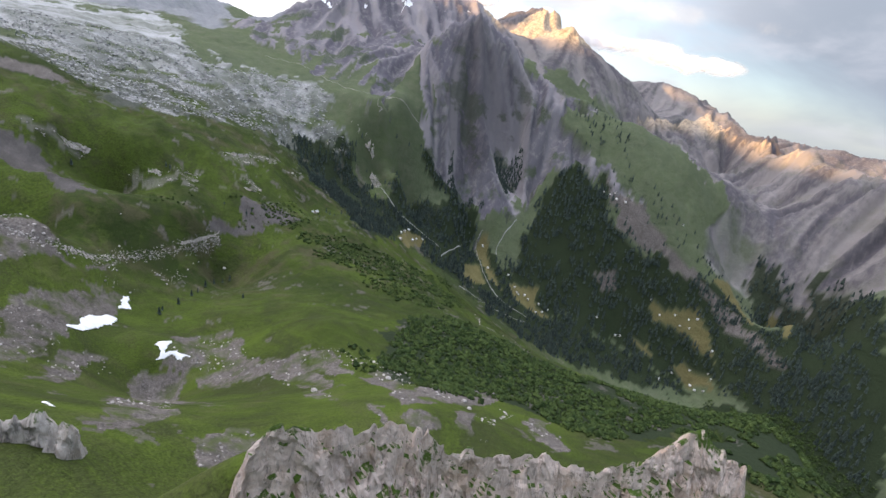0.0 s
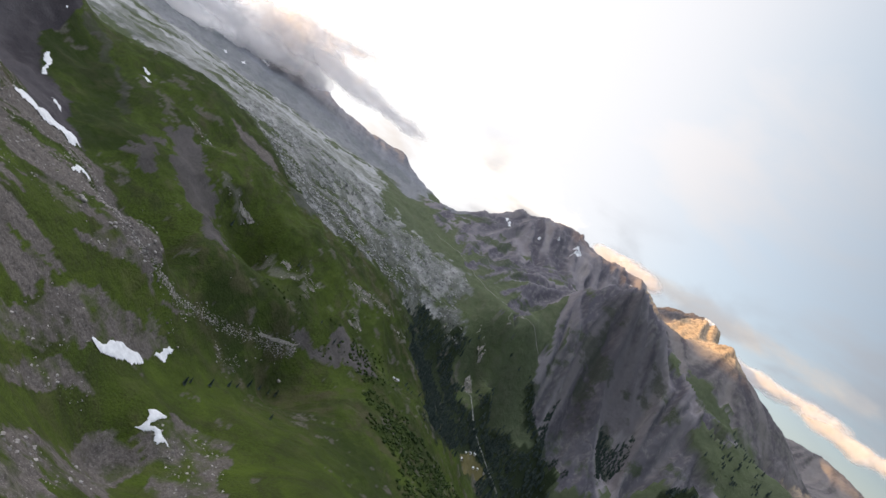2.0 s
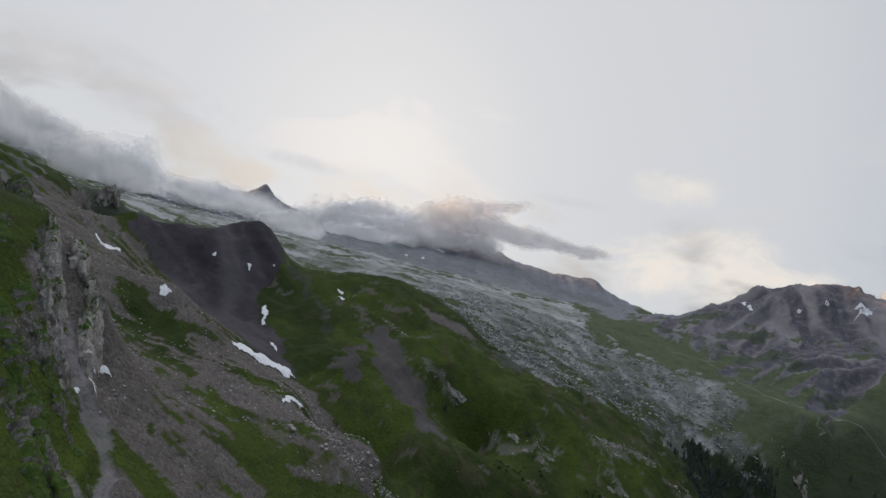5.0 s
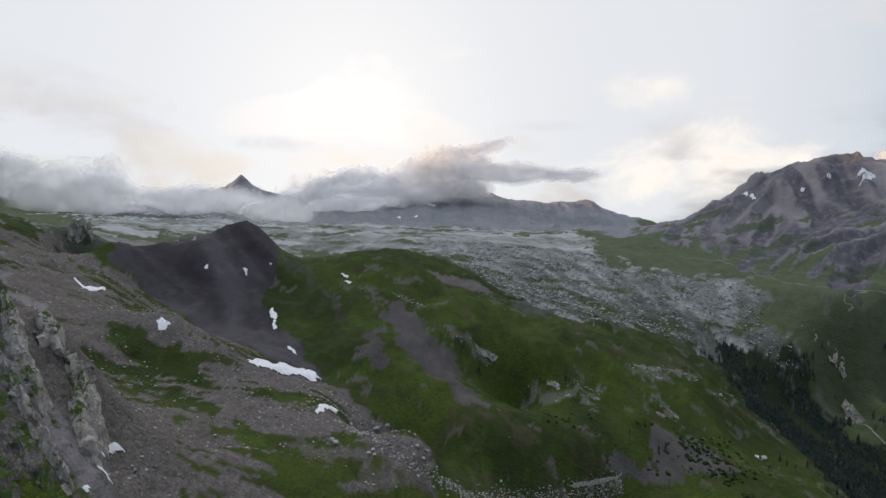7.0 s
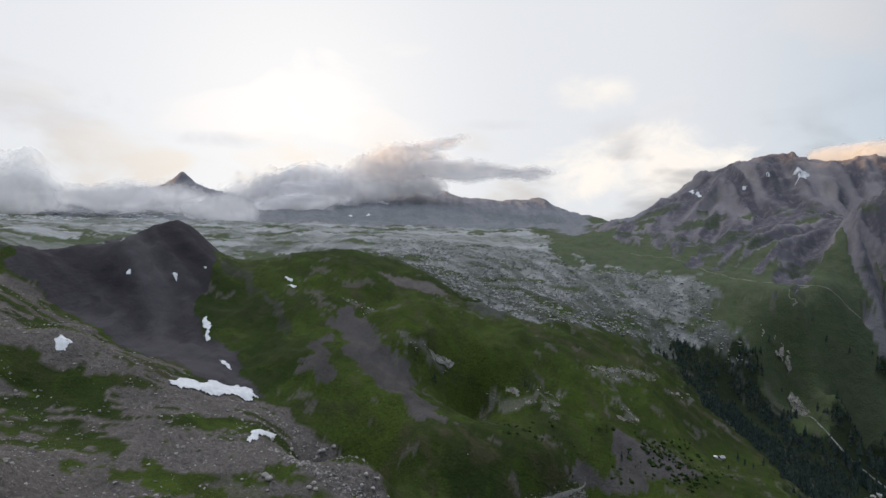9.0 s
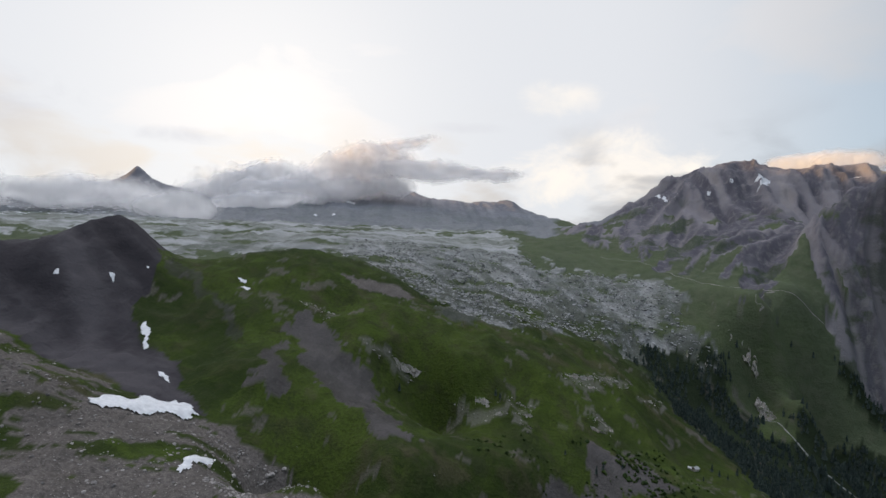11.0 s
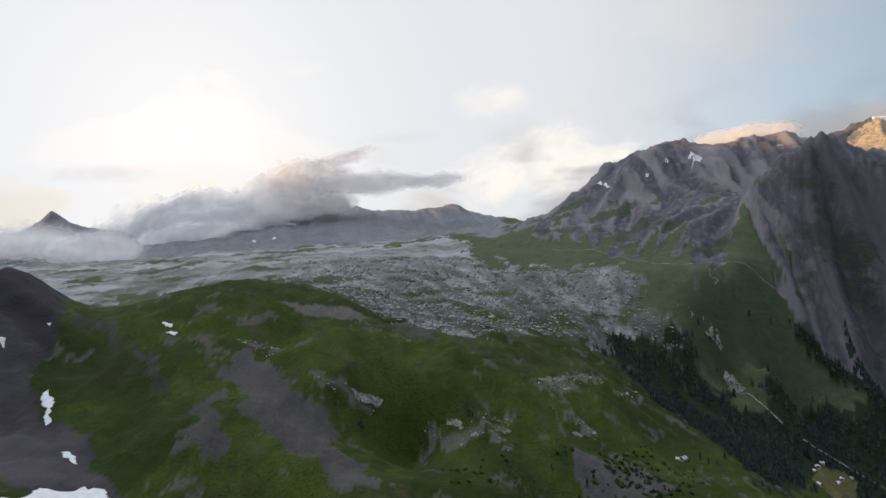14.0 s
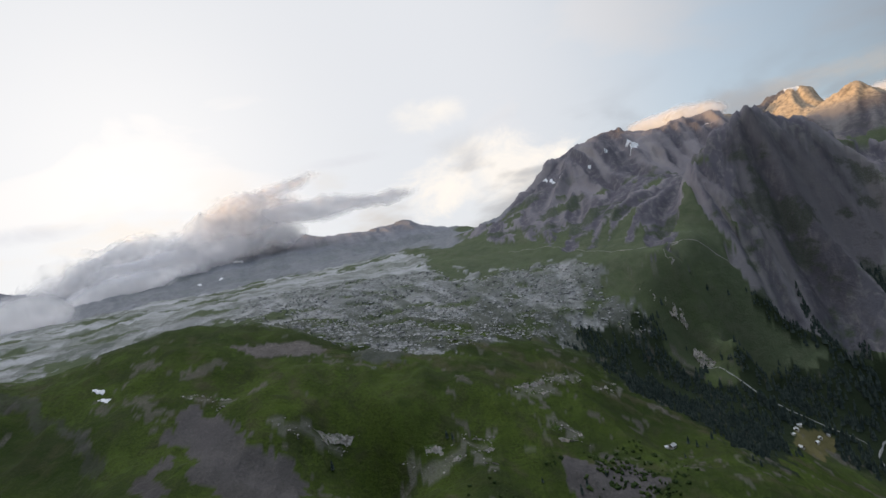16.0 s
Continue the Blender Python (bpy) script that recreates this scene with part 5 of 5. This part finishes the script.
# ---- single trees ----
def spruce_tree(x, y, height, seed):
    root = new("spruce_tree")
    root.location = (x, y, float(ground_at(x, y)[0]) - 0.2)
    trunk = bmesh.new()
    bmesh.ops.create_cone(trunk, segments=7, radius1=0.025 * height, radius2=0.006 * height, depth=0.9 * height, cap_ends=True)
    bmesh.ops.translate(trunk, verts=trunk.verts, vec=(0, 0, 0.45 * height))
    part("trunk", trunk, BARK, root)
    crown = bmesh.new()
    r = random.Random(seed)
    for t in range(9):
        base = 0.10 + 0.84 * t / 9
        radius = height * (0.20 * (1 - base) ** 0.8 + 0.012)
        sides = 9
        tip = crown.verts.new((0, 0, height * min(1.0, base + 0.20)))
        ring = []
        for i in range(sides):
            a = 2 * math.pi * (i + 0.5 * (t % 2)) / sides + r.uniform(-0.2, 0.2)
            k = radius * r.uniform(0.55, 1.25)
            ring.append(crown.verts.new((k * math.cos(a), k * math.sin(a), height * (base + r.uniform(-0.03, 0.03)))))
        for i in range(sides):
            crown.faces.new((tip, ring[i], ring[(i + 1) % sides]))
    part("crown", crown, NEEDLES, root)
    tagged(root, "lone dark green spruce on the meadow slope", "tree", "single spruces")


for k, (x, y) in enumerate(SINGLE_SPRUCES):
    spruce_tree(x, y, 5.5 + 4.5 * ((k * 37) % 10) / 10, k)


# ---- boulders ----
def boulder(x, y, radius, seed):
    bm = bmesh.new()
    bmesh.ops.create_icosphere(bm, subdivisions=2, radius=radius)
    shift = Vector((seed * 9.1, seed * 3.3, 0))
    for v in bm.verts:
        d = noise.voronoi(v.co * (0.9 / radius) + shift)[0]
        v.co *= 0.75 + 0.5 * d[0] + 0.15 * noise.noise(v.co * (2 / radius) + shift)
        v.co.z *= 0.75
    mesh = bpy.data.meshes.new("boulder")
    bm.to_mesh(mesh)
    bm.free()
    mesh.materials.append(BOULDER)
    ob = new("boulder", mesh)
    ob.location = (x, y, float(ground_at(x, y)[0]) + 0.25 * radius)
    tagged(ob, "large pale angular boulder lying on the scree", "boulder", "large boulders")


for k, (x, y) in enumerate(BIG_BOULDERS):
    boulder(x, y, 0.9 + 1.2 * ((k * 29) % 10) / 10, k + 1)


# ---- chalets ----
def box(bm, x0, x1, y0, y1, z0, z1):
    m = Matrix.Translation(((x0 + x1) / 2, (y0 + y1) / 2, (z0 + z1) / 2)) @ Matrix.Diagonal((x1 - x0, y1 - y0, z1 - z0, 1))
    bmesh.ops.create_cube(bm, size=1.0, matrix=m)


def chalet():
    root = new("chalet")
    base = bmesh.new()
    box(base, -4.5, 4.5, -3.5, 3.5, -2.5, 1.6)
    part("stone_base", base, PLASTER, root, "pale plastered base")
    wall = bmesh.new()
    box(wall, -4.4, 4.4, -3.4, 3.4, 1.6, 3.6)
    for sx in (-4.4, 4.4):
        a, b, c = wall.verts.new((sx, -3.4, 3.6)), wall.verts.new((sx, 3.4, 3.6)), wall.verts.new((sx, 0, 5.7))
        wall.faces.new((a, b, c))
    part("wall", wall, TIMBER, root, "brown timber upper wall")
    roof = bmesh.new()
    for s in (-1, 1):
        lo, hi = [], []
        for x in (-5.3, 5.3):
            for (y, z) in ((s * 4.6, 2.95), (0, 5.85)):
                lo.append(roof.verts.new((x, y, z)))
                hi.append(roof.verts.new((x, y, z + 0.25)))
        for q in ((hi[0], hi[2], hi[3], hi[1]), (lo[0], lo[1], lo[3], lo[2]), (lo[0], lo[2], hi[2], hi[0]), (lo[0], hi[0], hi[1], lo[1]), (lo[2], lo[3], hi[3], hi[2])):
            roof.faces.new(q)
    bmesh.ops.recalc_face_normals(roof, faces=roof.faces)
    roof_ob = part("roof", roof, ROOFING, root, "pale sheet roof")
    pot = bmesh.new()
    box(pot, 1.6, 2.3, 0.8, 1.5, 4.5, 6.6)
    part("chimney", pot, PLASTER, roof_ob)
    for x in (-2.6, 0.9, 2.8):
        pane = bmesh.new()
        box(pane, x - 0.4, x + 0.4, -3.46, -3.36, 2.0, 3.0)
        part("window", pane, GLASS, root)
    leaf = bmesh.new()
    box(leaf, -0.95, -0.05, -3.58, -3.46, -0.4, 1.55)
    part("door", leaf, TIMBER, root)
    return tagged(root, "small timber chalet with a pale roof", "house")


first = chalet()
count = 0
for hamlet, spots in HAMLETS.items():
    for x, y in spots:
        z = float(ground_at(x, y)[0])
        size = 0.42 + 0.22 * ((count * 13) % 7) / 7
        m = pose(x, y, z + 0.4, 0, 0, (count * 47) % 180)
        ob = first if count == 0 else copy_thing(first, m)
        ob.matrix_basis = m @ Matrix.Scale(size, 4)
        ob["group"] = "chalets of the " + hamlet
        count += 1


# ---- clouds ----
def cloud_material():
    """Thin towards the rim of each cloud, torn by two sizes of billow."""
    m, n = material("cloud")
    at = n.add("ShaderNodeTexCoord").outputs["Object"]
    near = n.add("ShaderNodeAttribute", attribute_name="thickness").outputs["Fac"]
    drift = n.add("ShaderNodeObjectInfo").outputs["Random"]
    moved = n.vec("ADD", at, n.add("ShaderNodeCombineXYZ", in_0=n.math("MULTIPLY", drift, 5000.0), in_1=0.0, in_2=0.0).outputs[0]).outputs[0]
    billow = n.noise(moved, 0.0052, 6.0, 0.55, 0.3)
    dense = n.math("ADD", near, n.math("MULTIPLY", n.math("SUBTRACT", billow, 0.5), 2.0))
    alpha = n.math("MULTIPLY", n.ramp(dense, 0.02, 0.85), 0.55)
    white = n.add("ShaderNodeBsdfDiffuse", in_0=rgb(0.96, 0.96, 0.97))
    glow = n.add("ShaderNodeBsdfTranslucent", in_0=rgb(0.97, 0.96, 0.96))
    body = n.add("ShaderNodeMixShader", in_0=0.72, in_1=white.outputs[0], in_2=glow.outputs[0])
    clear = n.add("ShaderNodeBsdfTransparent")
    mixed = n.add("ShaderNodeMixShader", in_0=alpha, in_1=clear.outputs[0], in_2=body.outputs[0])
    out = n.add("ShaderNodeOutputMaterial")
    n.tree.links.new(mixed.outputs[0], out.inputs[0])
    return m


CLOUD = cloud_material()


def cloud(a, b, tall, seed):
    """A billowing cloud from a to b, lens-shaped in section."""
    a, b = Vector(a), Vector(b)
    axis = b - a
    half = axis.length / 2
    middle = (a + b) / 2
    axis.normalize()
    depth = axis.cross(Vector((0, 0, 1))).normalized()
    up = depth.cross(axis)
    cols, rows = 56, 32
    verts, thick, faces = [], [], []
    # three shells, one within the other, stand for its depth
    for shell in (1.0, 0.78, 0.52):
        first = len(verts)
        for i in range(cols + 1):
            u = 2 * i / cols - 1
            for k in range(rows):
                w = 2 * math.pi * k / rows
                s = math.sqrt(max(0.0, 1 - u * u)) * shell
                local = Vector((u * half * (0.5 + 0.5 * shell), 0.8 * tall * s * math.sin(w), tall * s * math.cos(w)))
                place = middle + axis * local.x + depth * local.y + up * local.z
                n = noise.fractal(place * 0.006 + Vector((seed * 7.0, 0, 0)), 0.8, 2.1, 5)
                place += (up * math.cos(w) + depth * math.sin(w)) * (n * 0.45 * tall * s)
                verts.append(tuple(place - middle))
                thick.append(max(0.0, 1 - u * u) ** 0.8 * (1 - abs(math.cos(w)) ** 1.5) + 0.15 * (1 - shell))
        index = first + np.arange((cols + 1) * rows).reshape(cols + 1, rows)
        nxt = np.roll(index, -1, axis=1)
        faces.append(np.stack([index[:-1], index[1:], nxt[1:], nxt[:-1]], axis=-1).reshape(-1, 4))
    mesh = raw_mesh("cloud", np.array(verts), np.concatenate(faces))
    layer = mesh.attributes.new("thickness", "FLOAT", "POINT")
    layer.data.foreach_set("value", np.array(thick, np.float32))
    mesh.materials.append(CLOUD)
    ob = new("cloud", mesh)
    ob.location = middle
    tagged(ob, "soft grey-white cloud hanging on the mountain range", "cloud", "clouds on the range")


cloud((-1058, 2262, 598), (-417, 2456, 708), 121, 1)
cloud((-718, 2338, 645), (80, 2420, 790), 118, 2)
cloud((-401, 2353, 747), (585, 2312, 761), 55, 3)
cloud((-472, 2438, 782), (137, 2457, 939), 51, 4)
cloud((-414, 2426, 796), (29, 2459, 816), 114, 5)
cloud((-1650, 1453, 537), (-1286, 1783, 561), 126, 6)
cloud((-1346, 1610, 540), (-815, 1933, 571), 82, 7)
cloud((-2002, 1390, 620), (-1704, 1728, 651), 121, 8)
cloud((-893, 2010, 526), (-366, 2167, 599), 65, 9)
cloud((-870, 2181, 592), (32, 2342, 681), 81, 10)
cloud((-854, 1526, 521), (-598, 1644, 526), 72, 11)
cloud((1400, 1960, 815), (1700, 1665, 790), 55, 12)
cloud((1475, 1800, 808), (1650, 1630, 800), 52, 13)
cloud((2365, 2091, 765), (2888, 1350, 802), 58, 14)
cloud((2726, 1633, 759), (3034, 1038, 757), 60, 15)
